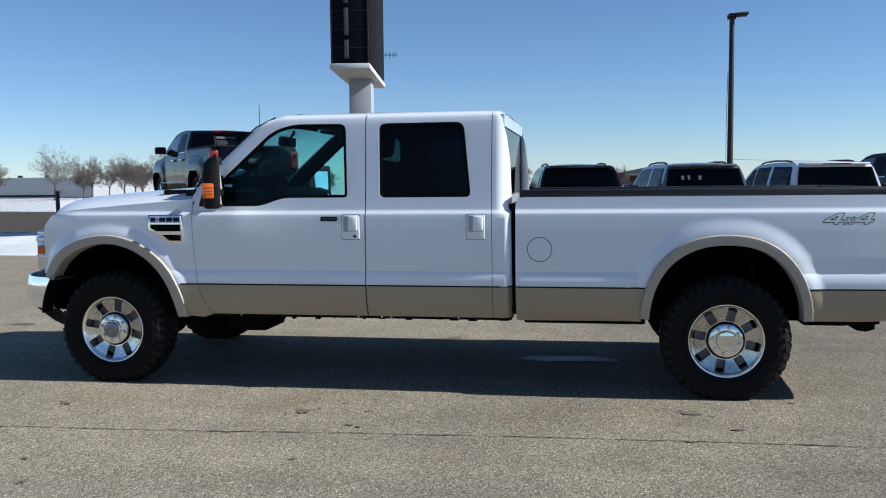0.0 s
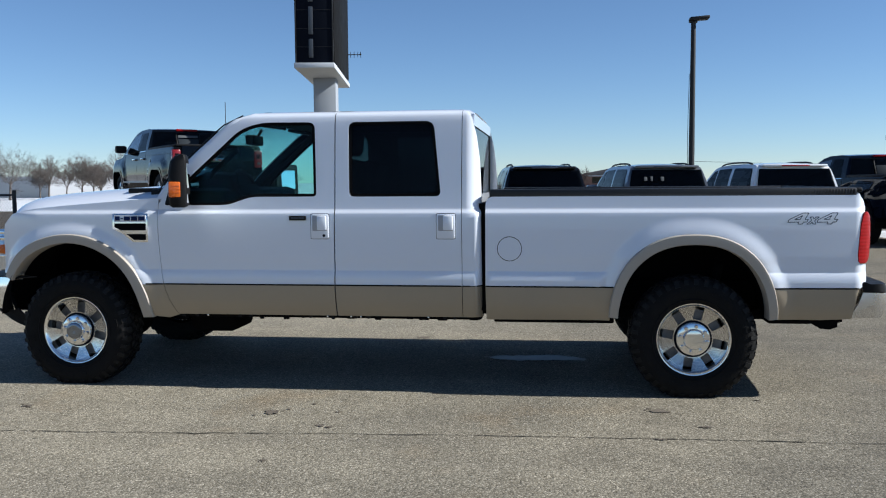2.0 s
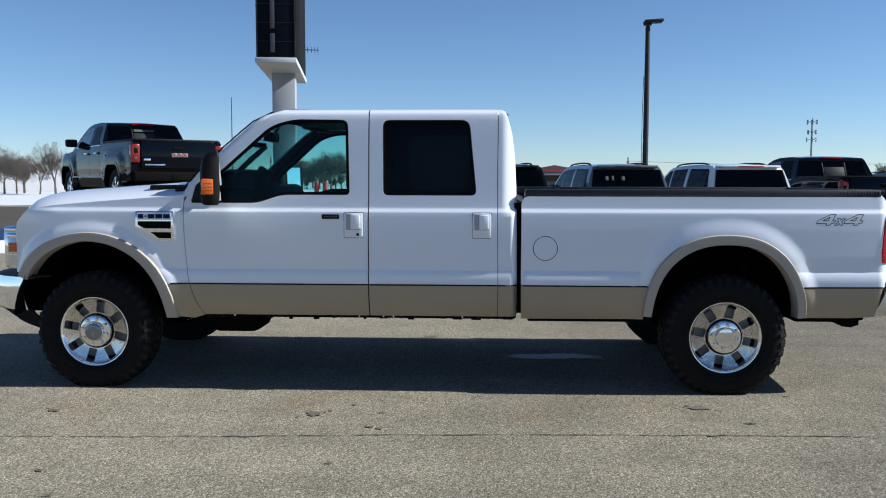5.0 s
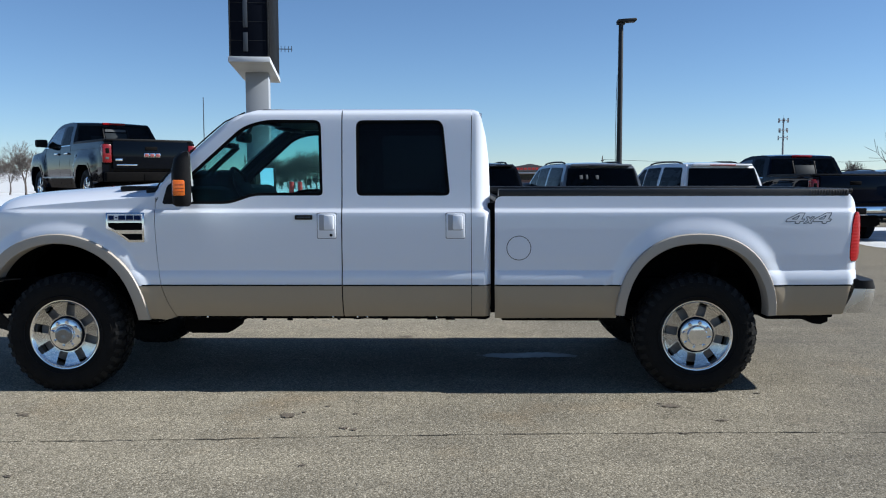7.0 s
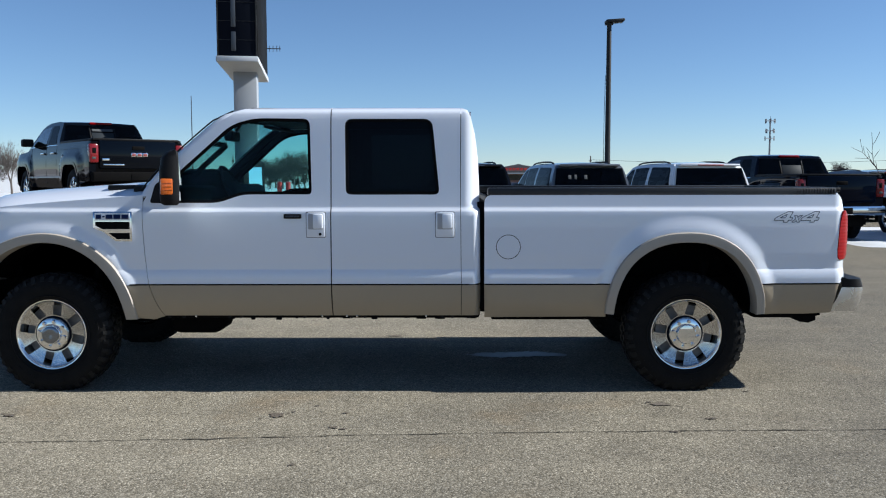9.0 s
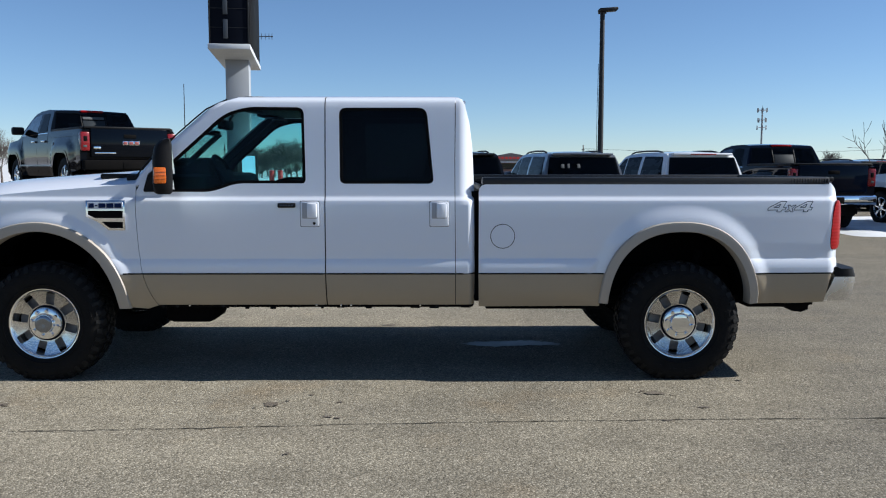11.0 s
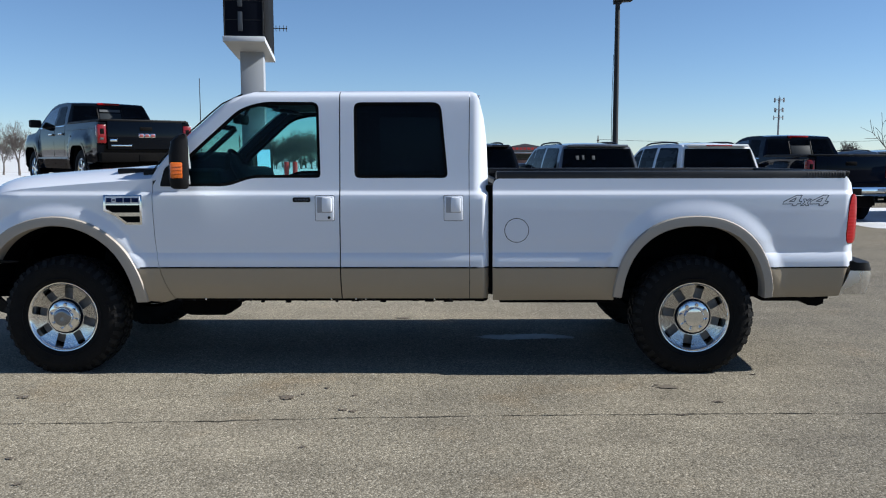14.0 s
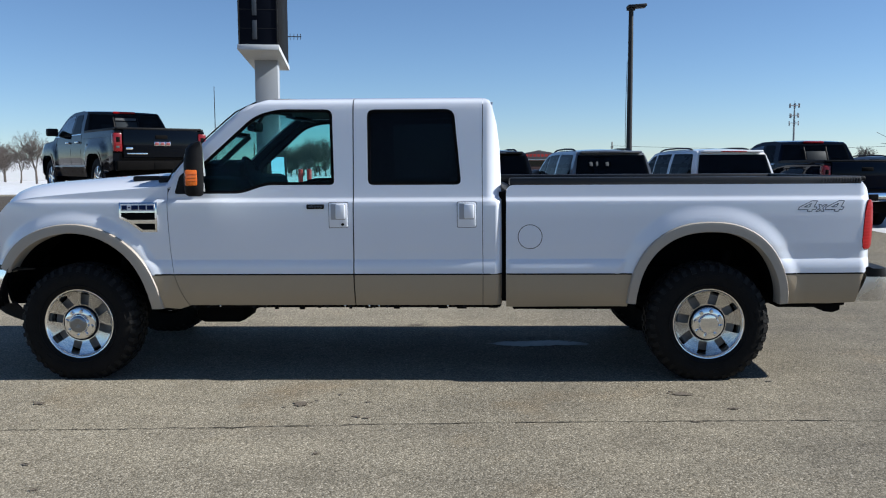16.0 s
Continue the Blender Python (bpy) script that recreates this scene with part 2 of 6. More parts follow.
M = {
    "asphalt": asphalt(),
    "white": mat("white_paint", (0.745, 0.775, 0.84), 0.3, coat=1.0, vary=0.03, scale=1.5, color2=(0.72, 0.74, 0.79)),
    "beige": mat("beige_paint", (0.345, 0.282, 0.20), 0.35, metal=0.15, coat=0.6, vary=0.15, scale=2.5, color2=(0.24, 0.21, 0.165)),
    "flare": mat("flare_paint", (0.385, 0.34, 0.285), 0.5, coat=0.1, vary=0.12, scale=3, color2=(0.33, 0.29, 0.24)),
    "black": mat("black_plastic", (0.006, 0.006, 0.007), 0.5, vary=0.4, scale=12, color2=(0.016, 0.016, 0.016), bump=0.15, bscale=400, spec=0.15),
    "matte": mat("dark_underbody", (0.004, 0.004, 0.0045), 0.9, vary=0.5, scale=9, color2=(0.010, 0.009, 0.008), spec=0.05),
    "rubber": mat("tyre_rubber", (0.005, 0.005, 0.0053), 0.7, vary=0.6, scale=14, color2=(0.016, 0.015, 0.014), bump=0.3, bscale=90, spec=0.12),
    "bumper": mat("dulled_chrome", (0.80, 0.80, 0.80), 0.24, metal=1.0, vary=0.3, scale=6, color2=(0.62, 0.61, 0.60)),
    "chrome": mat("chrome", (0.82, 0.83, 0.84), 0.07, metal=1.0),
    "alloy": mat("polished_alloy", (0.92, 0.905, 0.88), 0.16, metal=1.0, vary=0.1, scale=20, color2=(0.6, 0.6, 0.6)),
    "amber": mat("amber_lens", (0.58, 0.12, 0.01), 0.25, coat=0.3, vary=0.2, scale=60, color2=(0.5, 0.1, 0.01)),
    "red": mat("red_lens", (0.32, 0.003, 0.004), 0.3, coat=0.3, vary=0.5, scale=30, color2=(0.16, 0.002, 0.003), spec=0.1),
    "lamp": mat("clear_lamp", (0.72, 0.74, 0.76), 0.08, metal=0.7, coat=1.0, vary=0.3, scale=25, color2=(0.35, 0.37, 0.4)),
    "glass": glass("green_tinted_glass", (0.72, 0.90, 0.90), ior=1.2),
    "privacy": glass("privacy_glass", (0.19, 0.225, 0.25), ior=1.25),
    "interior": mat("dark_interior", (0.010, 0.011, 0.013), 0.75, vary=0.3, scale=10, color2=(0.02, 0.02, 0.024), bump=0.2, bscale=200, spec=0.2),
    "seat": mat("tan_seat", (0.022, 0.021, 0.020), 0.6, vary=0.3, scale=10, bump=0.2, bscale=150),
    "mirror": mat("mirror_glass", (0.85, 0.9, 0.9), 0.04, metal=1.0),
    "badge_blue": mat("badge_dark_blue", (0.006, 0.016, 0.07), 0.5, vary=0.2, spec=0.08),
    "decal": mat("grey_decal", (0.03, 0.042, 0.065), 0.4),
    "decal_light": mat("silver_decal", (0.74, 0.75, 0.78), 0.35, coat=0.5),
    "recess_shade": mat("recess_paint", (0.36, 0.37, 0.40), 0.4, vary=0.1, scale=20),
    "sliding": mat("sliding_pane", (0.022, 0.027, 0.032), 0.5, spec=0.1, vary=0.2),
    "rail_cap": mat("moulded_rail_plastic", (0.014, 0.015, 0.017), 0.42, vary=0.4, scale=10, color2=(0.026, 0.027, 0.03), bump=0.1, bscale=300, spec=0.35),
    "rail_rib": mat("scuffed_plastic", (0.035, 0.036, 0.04), 0.6, vary=0.6, scale=40),
    # darker copy of the sign cladding, with the post face's shade in its colour
    "post": mat("post_cladding", (0.30, 0.32, 0.35), 0.6, vary=0.12, scale=2, color2=(0.25, 0.27, 0.30)),
    "car_red": mat("car_tail_lens", (0.19, 0.008, 0.011), 0.25, coat=0.4, vary=0.3, scale=30, color2=(0.06, 0.003, 0.004), spec=0.3),
    "tread": mat("worn_tread_rubber", (0.006, 0.006, 0.0063), 0.6, vary=0.8, scale=20, color2=(0.014, 0.0135, 0.013), bump=0.3, bscale=90, spec=0.2),
    "brake": mat("worn_brake_disc", (0.24, 0.235, 0.23), 0.5, metal=0.5, vary=0.6, scale=20, color2=(0.03, 0.03, 0.03)),
    "hub_groove": mat("dark_groove", (0.006, 0.008, 0.014), 0.6, vary=0.2, scale=30, spec=0.1),
    "tower": mat("hazy_tower_steel", (0.16, 0.17, 0.18), 0.6, vary=0.2, scale=1),
    "emblem": mat("dull_red_emblem", (0.22, 0.05, 0.05), 0.4, vary=0.2, scale=30),
    "pale_seat": mat("pale_headrest", (0.045, 0.055, 0.06), 0.7, vary=0.3, scale=12),
    "hub_dark": mat("dark_chrome", (0.22, 0.24, 0.28), 0.2, metal=1.0),
    "snow": mat("snow", (0.66, 0.675, 0.70), 0.7, vary=0.6, scale=1.2, color2=(0.42, 0.42, 0.42), bump=0.6, bscale=14),
    "grass": mat("dead_grass", (0.075, 0.056, 0.036), 0.9, vary=0.9, scale=3, color2=(0.022, 0.018, 0.014), bump=0.8, bscale=60),
    "field": mat("winter_field", (0.30, 0.28, 0.25), 0.9, vary=0.8, scale=0.03, color2=(0.62, 0.63, 0.66)),
    "bark": mat("bark", (0.12, 0.10, 0.086), 0.9, vary=0.6, scale=6, color2=(0.08, 0.065, 0.055)),
    "twig": mat("twigs", (0.115, 0.10, 0.092), 0.9, vary=0.5, scale=1, color2=(0.07, 0.06, 0.054), spec=0.1),
    "pole": mat("dark_bronze_pole", (0.010, 0.010, 0.011), 0.6, vary=0.3, scale=8),
    "sign_dark": mat("sign_face", (0.004, 0.006, 0.012), 0.6, vary=0.3, scale=6, color2=(0.008, 0.010, 0.016), spec=0.05),
    "sign_side": mat("sign_side", (0.008, 0.007, 0.006), 0.6, vary=0.4, scale=4, spec=0.05),
    "sign_white": mat("sign_cladding", (0.52, 0.54, 0.57), 0.5, vary=0.15, scale=3),
    "sign_strip": mat("sign_lettering", (0.045, 0.053, 0.065), 0.4),
    "grey_wall": mat("grey_metal_siding", (0.36, 0.385, 0.40), 0.6, vary=0.15, scale=0.4),
    "white_wall": mat("white_siding", (0.52, 0.53, 0.55), 0.6, vary=0.1, scale=0.4),
    "brick": mat("brown_brick", (0.20, 0.11, 0.085), 0.9, vary=0.4, scale=3),
    "roof": mat("shingle_roof", (0.16, 0.14, 0.13), 0.9, vary=0.3, scale=4),
    "sign_red": mat("red_sign", (0.55, 0.04, 0.03), 0.5, vary=0.1, scale=2),
    "steel": mat("galvanised_steel", (0.45, 0.46, 0.48), 0.45, metal=0.8, vary=0.3, scale=3),
    "concrete": mat("concrete", (0.36, 0.35, 0.33), 0.9, vary=0.3, scale=3, bump=0.3, bscale=40),
    "oil": mat("oil_stain", (0.075, 0.06, 0.045), 0.8, vary=0.9, scale=45, color2=(0.17, 0.14, 0.105), bump=0.5, bscale=100),
    "crack": mat("crack_filler", (0.022, 0.020, 0.017), 0.95, vary=0.8, scale=14, color2=(0.12, 0.11, 0.09), spec=0.05),
    "wet": mat("damp_patch", (0.30, 0.29, 0.26), 0.45, vary=0.8, scale=9, color2=(0.22, 0.21, 0.18)),
    "car_dark": mat("dark_slate_paint", (0.0018, 0.0030, 0.0055), 0.3, coat=1.0, coat_ior=1.26, vary=0.15, scale=2, spec=0.0),
    "car_navy": mat("navy_paint", (0.0018, 0.0038, 0.010), 0.3, coat=1.0, coat_ior=1.2, vary=0.15, scale=2, spec=0.0),
    "car_black": mat("black_paint", (0.003, 0.003, 0.004), 0.25, coat=0.6, vary=0.2, scale=2, spec=0.2),
    "car_silver": mat("silver_paint", (0.15, 0.158, 0.168), 0.3, metal=0.5, coat=1.0, vary=0.1, scale=2),
    "car_white": mat("white_car_paint", (0.78, 0.79, 0.80), 0.3, coat=1.0, vary=0.05, scale=2),
    "car_glass": glass("dark_car_glass", (0.12, 0.14, 0.15), ior=1.40, power=9.0),
    "car_clear": glass("clear_car_glass", (0.45, 0.52, 0.54), ior=2.8),
    "paper": mat("window_sticker", (0.065, 0.07, 0.075), 0.7, vary=0.2, scale=30),
    "red_paint": mat("red_safety_paint", (0.55, 0.03, 0.025), 0.45, vary=0.2, scale=6),
}


def ribbed(material, scale, depth):
    """Adds fine moulded ribs, one above the other, to a lens."""
    nt = material.node_tree
    tc, wv, bp = nt.nodes.new("ShaderNodeTexCoord"), nt.nodes.new("ShaderNodeTexWave"), nt.nodes.new("ShaderNodeBump")
    wv.bands_direction = "Z"
    wv.inputs["Scale"].default_value, wv.inputs["Distortion"].default_value = scale, 0.0
    bp.inputs["Strength"].default_value, bp.inputs["Distance"].default_value = 1.0, depth
    nt.links.new(tc.outputs["Object"], wv.inputs["Vector"])
    nt.links.new(wv.outputs["Fac"], bp.inputs["Height"])
    nt.links.new(bp.outputs["Normal"], nt.nodes["Principled BSDF"].inputs["Normal"])


ribbed(M["red"], 14.0, 0.0012)


# ---- building blocks ----
def thing(name, label, category, group="", m=None, kind=""):
    ob = new(name)
    ob.empty_display_size = 0.2
    if m is not None:
        ob.matrix_basis = m
    return tagged(ob, label, category, group, kind)


def finish(me, material, smooth=None):
    me.materials.append(material)
    if smooth is not None:
        me.shade_smooth()
        me.set_sharp_from_angle(angle=radians(smooth))
    return me


def part(name, bm, material, parent=None, label="", smooth=35, m=None):
    """Links a bmesh as one mesh object under a thing or part."""
    me = bpy.data.meshes.new(name)
    bmesh.ops.recalc_face_normals(bm, faces=bm.faces)
    bm.to_mesh(me)
    bm.free()
    finish(me, material, smooth)
    ob = new(name, me)
    ob.parent = parent
    if m is not None:
        ob.matrix_basis = m
    if label:
        ob["label"] = label
    return ob


def box(bm, x0, x1, y0, y1, z0, z1, bev=0.0, m=None):
    r = bmesh.ops.create_cube(bm, size=1)
    vs = r["verts"]
    bmesh.ops.scale(bm, vec=(x1 - x0, y1 - y0, z1 - z0), verts=vs)
    bmesh.ops.translate(bm, vec=((x0 + x1) / 2, (y0 + y1) / 2, (z0 + z1) / 2), verts=vs)
    if bev:
        es = list({e for v in vs for e in v.link_edges})
        g = bmesh.ops.bevel(bm, geom=es, offset=bev, segments=2, affect="EDGES", profile=0.5)
        vs = list({v for f in g["faces"] for v in f.verts} | {v for v in vs if v.is_valid})
    if m is not None:
        bmesh.ops.transform(bm, matrix=m, verts=[v for v in vs if v.is_valid])
    return bm


def boxbm(*a, **k):
    return box(bmesh.new(), *a, **k)


def cone(bm, a, b, r0, r1, seg=12, caps=True):
    a, b = Vector(a), Vector(b)
    d = b - a
    m = Matrix.Translation((a + b) / 2) @ d.to_track_quat("Z", "Y").to_matrix().to_4x4()
    bmesh.ops.create_cone(bm, cap_ends=caps, segments=seg, radius1=r0, radius2=r1, depth=d.length, matrix=m)
    return bm


def lathe(bm, profile, seg=48, closed=False):
    """Turns (r, y) points about the y axis."""
    rings = []
    for r, y in profile:
        rings.append([bm.verts.new((r * math.cos(2 * math.pi * k / seg), y, r * math.sin(2 * math.pi * k / seg))) for k in range(seg)])
    pairs = list(zip(rings, rings[1:])) + ([(rings[-1], rings[0])] if closed else [])
    for a, b in pairs:
        for k in range(seg):
            bm.faces.new((a[k], a[(k + 1) % seg], b[(k + 1) % seg], b[k]))
    return bm


def tube(bm, pts, r, seg=8):
    for a, b in zip(pts, pts[1:]):
        cone(bm, a, b, r, r, seg)
    return bm


def smoothstep(v):
    v = min(max(v, 0.0), 1.0)
    return v * v * (3 - 2 * v)


def curve_of(pts):
    """A smooth monotone curve through (x, y) points, flat-ended."""
    xs, ys = [p[0] for p in pts], [p[1] for p in pts]
    n = len(xs)
    d = [(ys[i + 1] - ys[i]) / (xs[i + 1] - xs[i]) for i in range(n - 1)]
    s = [d[0]] + [0 if d[i - 1] * d[i] <= 0 else 2 * d[i - 1] * d[i] / (d[i - 1] + d[i]) for i in range(1, n - 1)] + [d[-1]]

    def f(x):
        if x <= xs[0]:
            return ys[0] + s[0] * (x - xs[0])
        if x >= xs[-1]:
            return ys[-1] + s[-1] * (x - xs[-1])
        i = max(k for k in range(n - 1) if xs[k] <= x)
        h = xs[i + 1] - xs[i]
        t = (x - xs[i]) / h
        return ((1 + 2 * t) * (1 - t) ** 2 * ys[i] + t * (1 - t) ** 2 * h * s[i] + t * t * (3 - 2 * t) * ys[i + 1] + t * t * (t - 1) * h * s[i + 1])
    return f


def rounded(pts, r, seg=4):
    """Rounds the corners of a polygon; r: one radius or one a corner."""
    out, n = [], len(pts)
    for i in range(n):
        p0, p, p1 = Vector(pts[i - 1]), Vector(pts[i]), Vector(pts[(i + 1) % n])
        rr = r[i] if isinstance(r, (list, tuple)) else r
        if rr <= 0:
            out.append(tuple(p))
            continue
        a, b = (p0 - p), (p1 - p)
        rr = min(rr, a.length * 0.48, b.length * 0.48)
        a, b = p + a.normalized() * rr, p + b.normalized() * rr
        for k in range(seg + 1):
            t = k / seg
            out.append(tuple((1 - t) ** 2 * a + 2 * t * (1 - t) * p + t * t * b))
    return out


def slab(name, outline, yf, material, parent, thick=0.02, step=0.07, zcuts=(), far=None, label="", hole=None, out=0.0):
    """A side panel: an (x, z) outline laid on the surface y = yf(x, z), facing -y, with a rim of that thickness.
    far: the y at which the mirrored panel of the other flank lies. hole: an outline left open."""
    bm = bmesh.new()
    loops = [outline] + ([hole] if hole else [])
    edges = []
    for loop in loops:
        vs = [bm.verts.new((x, 0, z)) for x, z in loop]
        edges += [bm.edges.new((vs[i - 1], vs[i])) for i in range(len(vs))]
    bmesh.ops.triangle_fill(bm, use_beauty=True, use_dissolve=False, edges=edges, normal=(0, -1, 0))
    xs, zs = [p[0] for p in outline], [p[1] for p in outline]

    def cut(co, no):
        bmesh.ops.bisect_plane(bm, geom=bm.verts[:] + bm.edges[:] + bm.faces[:], plane_co=co, plane_no=no, dist=1e-5)
    k = math.ceil(min(xs) / step)
    while k * step < max(xs):
        cut((k * step, 0, 0), (1, 0, 0))
        k += 1
    zlines = {round(j * step, 4) for j in range(math.ceil(min(zs) / step), math.floor(max(zs) / step) + 1)} | set(zcuts)
    for z in sorted(zlines):
        if min(zs) < z < max(zs):
            cut((0, 0, z), (0, 0, 1))
    bmesh.ops.remove_doubles(bm, verts=bm.verts, dist=1e-4)
    verts, faces, normals = [], [], []
    h = 0.004

    def nrm(x, z):
        n = Vector(((yf(x + h, z) - yf(x - h, z)) / (2 * h), -1, (yf(x, z + h) - yf(x, z - h)) / (2 * h)))
        return n.normalized()
    bm.verts.index_update()
    for v in bm.verts:
        verts.append((v.co.x, yf(v.co.x, v.co.z) - out, v.co.z))
    vn = [nrm(v.co.x, v.co.z) for v in bm.verts]
    for f in bm.faces:
        idx = [v.index for v in f.verts]
        a, b, c = (Vector(verts[i]) for i in idx[:3])
        nn = Vector()
        for i in range(len(idx)):
            p, q = Vector(verts[idx[i]]), Vector(verts[idx[(i + 1) % len(idx)]])
            nn += p.cross(q)
        if nn.y > 0:
            idx.reverse()
        faces.append(idx)
        normals += [vn[i] for i in idx]
    mid = Vector((sum(xs) / len(xs), 0, sum(zs) / len(zs)))
    for e in bm.edges:
        if len(e.link_faces) == 1:
            i, j = (v.index for v in e.verts)
            p, q = Vector(verts[i]), Vector(verts[j])
            c = e.link_faces[0].calc_center_median()
            n = (q - p).cross(Vector((0, 1, 0)))
            if n.length < 1e-9:
                continue
            n.normalize()
            if n.dot(Vector(((p.x + q.x) / 2 - c.x, 0, (p.z + q.z) / 2 - c.z))) < 0:
                n, p, q = -n, q, p
            base = len(verts)
            verts += [tuple(p), tuple(q), (q.x, q.y + thick, q.z), (p.x, p.y + thick, p.z)]
            quad = [base, base + 1, base + 2, base + 3]
            fn = (q - p).cross(Vector((0, 1, 0)))
            if fn.dot(n) < 0:
                quad.reverse()
            faces.append(quad)
            normals += [n] * 4
    # inner skin
    base = len(verts)
    for v in bm.verts:
        verts.append((v.co.x, yf(v.co.x, v.co.z) - out + thick, v.co.z))
    for f in list(faces):
        if max(f) < len(bm.verts):
            g = [base + i for i in reversed(f)]
            faces.append(g)
            normals += [-vn[i - base] for i in g]
    bm.free()
    obs = []
    for flip in ([False, True] if far is not None else [False]):
        vv = [(x, far - y, z) if flip else (x, y, z) for x, y, z in verts]
        if flip:
            ff, nn, k = [], [], 0
            for f in faces:
                seg = normals[k:k + len(f)]
                k += len(f)
                ff.append(list(reversed(f)))
                nn += [Vector((n.x, -n.y, n.z)) for n in reversed(seg)]
        else:
            ff, nn = faces, normals
        me = bpy.data.meshes.new(name)
        me.from_pydata(vv, [], ff)
        me.shade_smooth()
        me.normals_split_custom_set([tuple(n) for n in nn])
        me.materials.append(material)
        ob = new(name, me)
        ob.parent = parent
        ob.cycles.shadow_terminator_geometry_offset = 0.3
        ob.cycles.shadow_terminator_offset = 0.05
        if label:
            ob["label"] = label
        obs.append(ob)
    return obs


def sheet(name, f, us, vs, material, parent, label="", thick=0.0, smooth=40):
    """A surface f(u, v) over a grid of u and v, with some thickness."""
    bm = bmesh.new()
    g = [[bm.verts.new(f(u, v)) for v in vs] for u in us]
    for i in range(len(us) - 1):
        for j in range(len(vs) - 1):
            bm.faces.new((g[i][j], g[i + 1][j], g[i + 1][j + 1], g[i][j + 1]))
    if thick:
        bmesh.ops.recalc_face_normals(bm, faces=bm.faces)
        bmesh.ops.solidify(bm, geom=bm.faces[:], thickness=thick)
    return part(name, bm, material, parent, label, smooth)


def spread(a, b, n):
    return [a + (b - a) * i / (n - 1) for i in range(n)]


def text_bm(body, size, shear=0.0, offset=0.0, depth=0.001, space=1.0):
    """Built-in lettering as a bmesh in the xz plane, facing -y."""
    cu = bpy.data.curves.new("lettering", "FONT")
    cu.body, cu.size, cu.shear, cu.offset, cu.extrude = body, size, shear, offset, depth
    cu.space_character = space
    ob = bpy.data.objects.new("lettering", cu)
    me = bpy.data.meshes.new_from_object(ob)
    bm = bmesh.new()
    bm.from_mesh(me)
    bpy.data.objects.remove(ob)
    bpy.data.curves.remove(cu)
    bpy.data.meshes.remove(me)
    bmesh.ops.transform(bm, matrix=pose(0, 0, 0, 90, 0, 0), verts=bm.verts)
    return bm


# ---- ground ----
def flat(name, x0, x1, y0, y1, z, material, label, category="ground", nx=2, ny=2, wob=0.0):
    bm = bmesh.new()
    g = [[bm.verts.new((x, y, z + (wob * noise.noise(Vector((x * 0.11, y * 0.11, 3))) if wob else 0))) for y in spread(y0, y1, ny)] for x in spread(x0, x1, nx)]
    for i in range(nx - 1):
        for j in range(ny - 1):
            bm.faces.new((g[i][j], g[i + 1][j], g[i + 1][j + 1], g[i][j + 1]))
    return tagged(part(name, bm, material, label=label), category=category, kind="structure")


def lie(x, y):
    """How far the field drops below the lot, out beyond the fence."""
    return 1.25 * smoothstep((y - 45) / 45) * smoothstep((-18 - x) / 35)


bm = bmesh.new()
gx = [-2500, -900, -400, -200] + [-120 + 5 * i for i in range(23)] + [0, 400, 2500]
gy = [-1500, -200] + [40 + 5 * i for i in range(13)] + [200, 400, 900, 3500]
g = [[bm.verts.new((x, y, -0.06 - lie(x, y))) for y in gy] for x in gx]
for i in range(len(gx) - 1):
    for j in range(len(gy) - 1):
        bm.faces.new((g[i][j], g[i + 1][j], g[i + 1][j + 1], g[i][j + 1]))
tagged(part("ground", bm, M["field"], label="winter field with thin snow reaching the horizon"), category="ground", kind="structure")
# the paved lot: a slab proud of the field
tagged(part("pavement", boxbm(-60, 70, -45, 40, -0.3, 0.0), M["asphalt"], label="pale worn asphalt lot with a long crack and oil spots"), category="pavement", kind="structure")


# ---- the white pickup ----
W = 2.0                      # width over the doors
RX, FX, HZ, TR = 4.373, 0.006, 0.392, 0.418   # axles, hub height, tyre radius
truck = thing("pickup_truck", "white crew cab pickup truck with beige lower body on asphalt", "truck")

side_prof = curve_of([(0.40, 0.10), (0.50, 0.060), (0.56, 0.036), (0.64, 0.019), (0.735, 0.012), (0.835, 0.0115), (0.88, 0.0105),
                      (0.95, 0.0065), (1.10, 0.0065), (1.20, 0.009), (1.232, 0.0115), (1.2365, 0.013), (1.262, 0.0285), (1.268, 0.030), (1.285, 0.032), (1.35, 0.038), (1.60, 0.056), (1.86, 0.077),
                      (1.90, 0.085), (1.922, 0.100), (1.940, 0.140), (1.955, 0.240)])
ZC = (0.735, 0.765, 0.775, 0.785, 0.795, 0.804, 0.812, 0.820, 0.827, 0.833, 0.838, 0.843, 0.88, 1.2, 1.230, 1.2365, 1.2435, 1.2515, 1.2595, 1.266, 1.273, 1.285, 1.9, 1.925, 1.938)
A_OUT = {"f": (-0.02, 0.47, 0.615, 0.64, 0.622), "r": (4.375, 0.47, 0.540, 0.560, 0.622)}   # x, z, half widths behind / ahead, height
A_IN = {"f": (-0.02, 0.47, 0.532, 0.545, 0.556), "r": (4.375, 0.47, 0.480, 0.497, 0.553)}


def full(cx):
    """The rear arches are fuller at the shoulders than an ellipse."""
    return 2.3 if cx > 2 else 2.0


def arch_e(k, x, z):
    cx, cz, a1, a0, b = A_OUT[k]
    dx, dz = x - cx, max(z - cz, 0)
    n = full(cx)
    return ((abs(dx) / (a1 if dx > 0 else a0)) ** n + (dz / b) ** n) ** (1 / n)


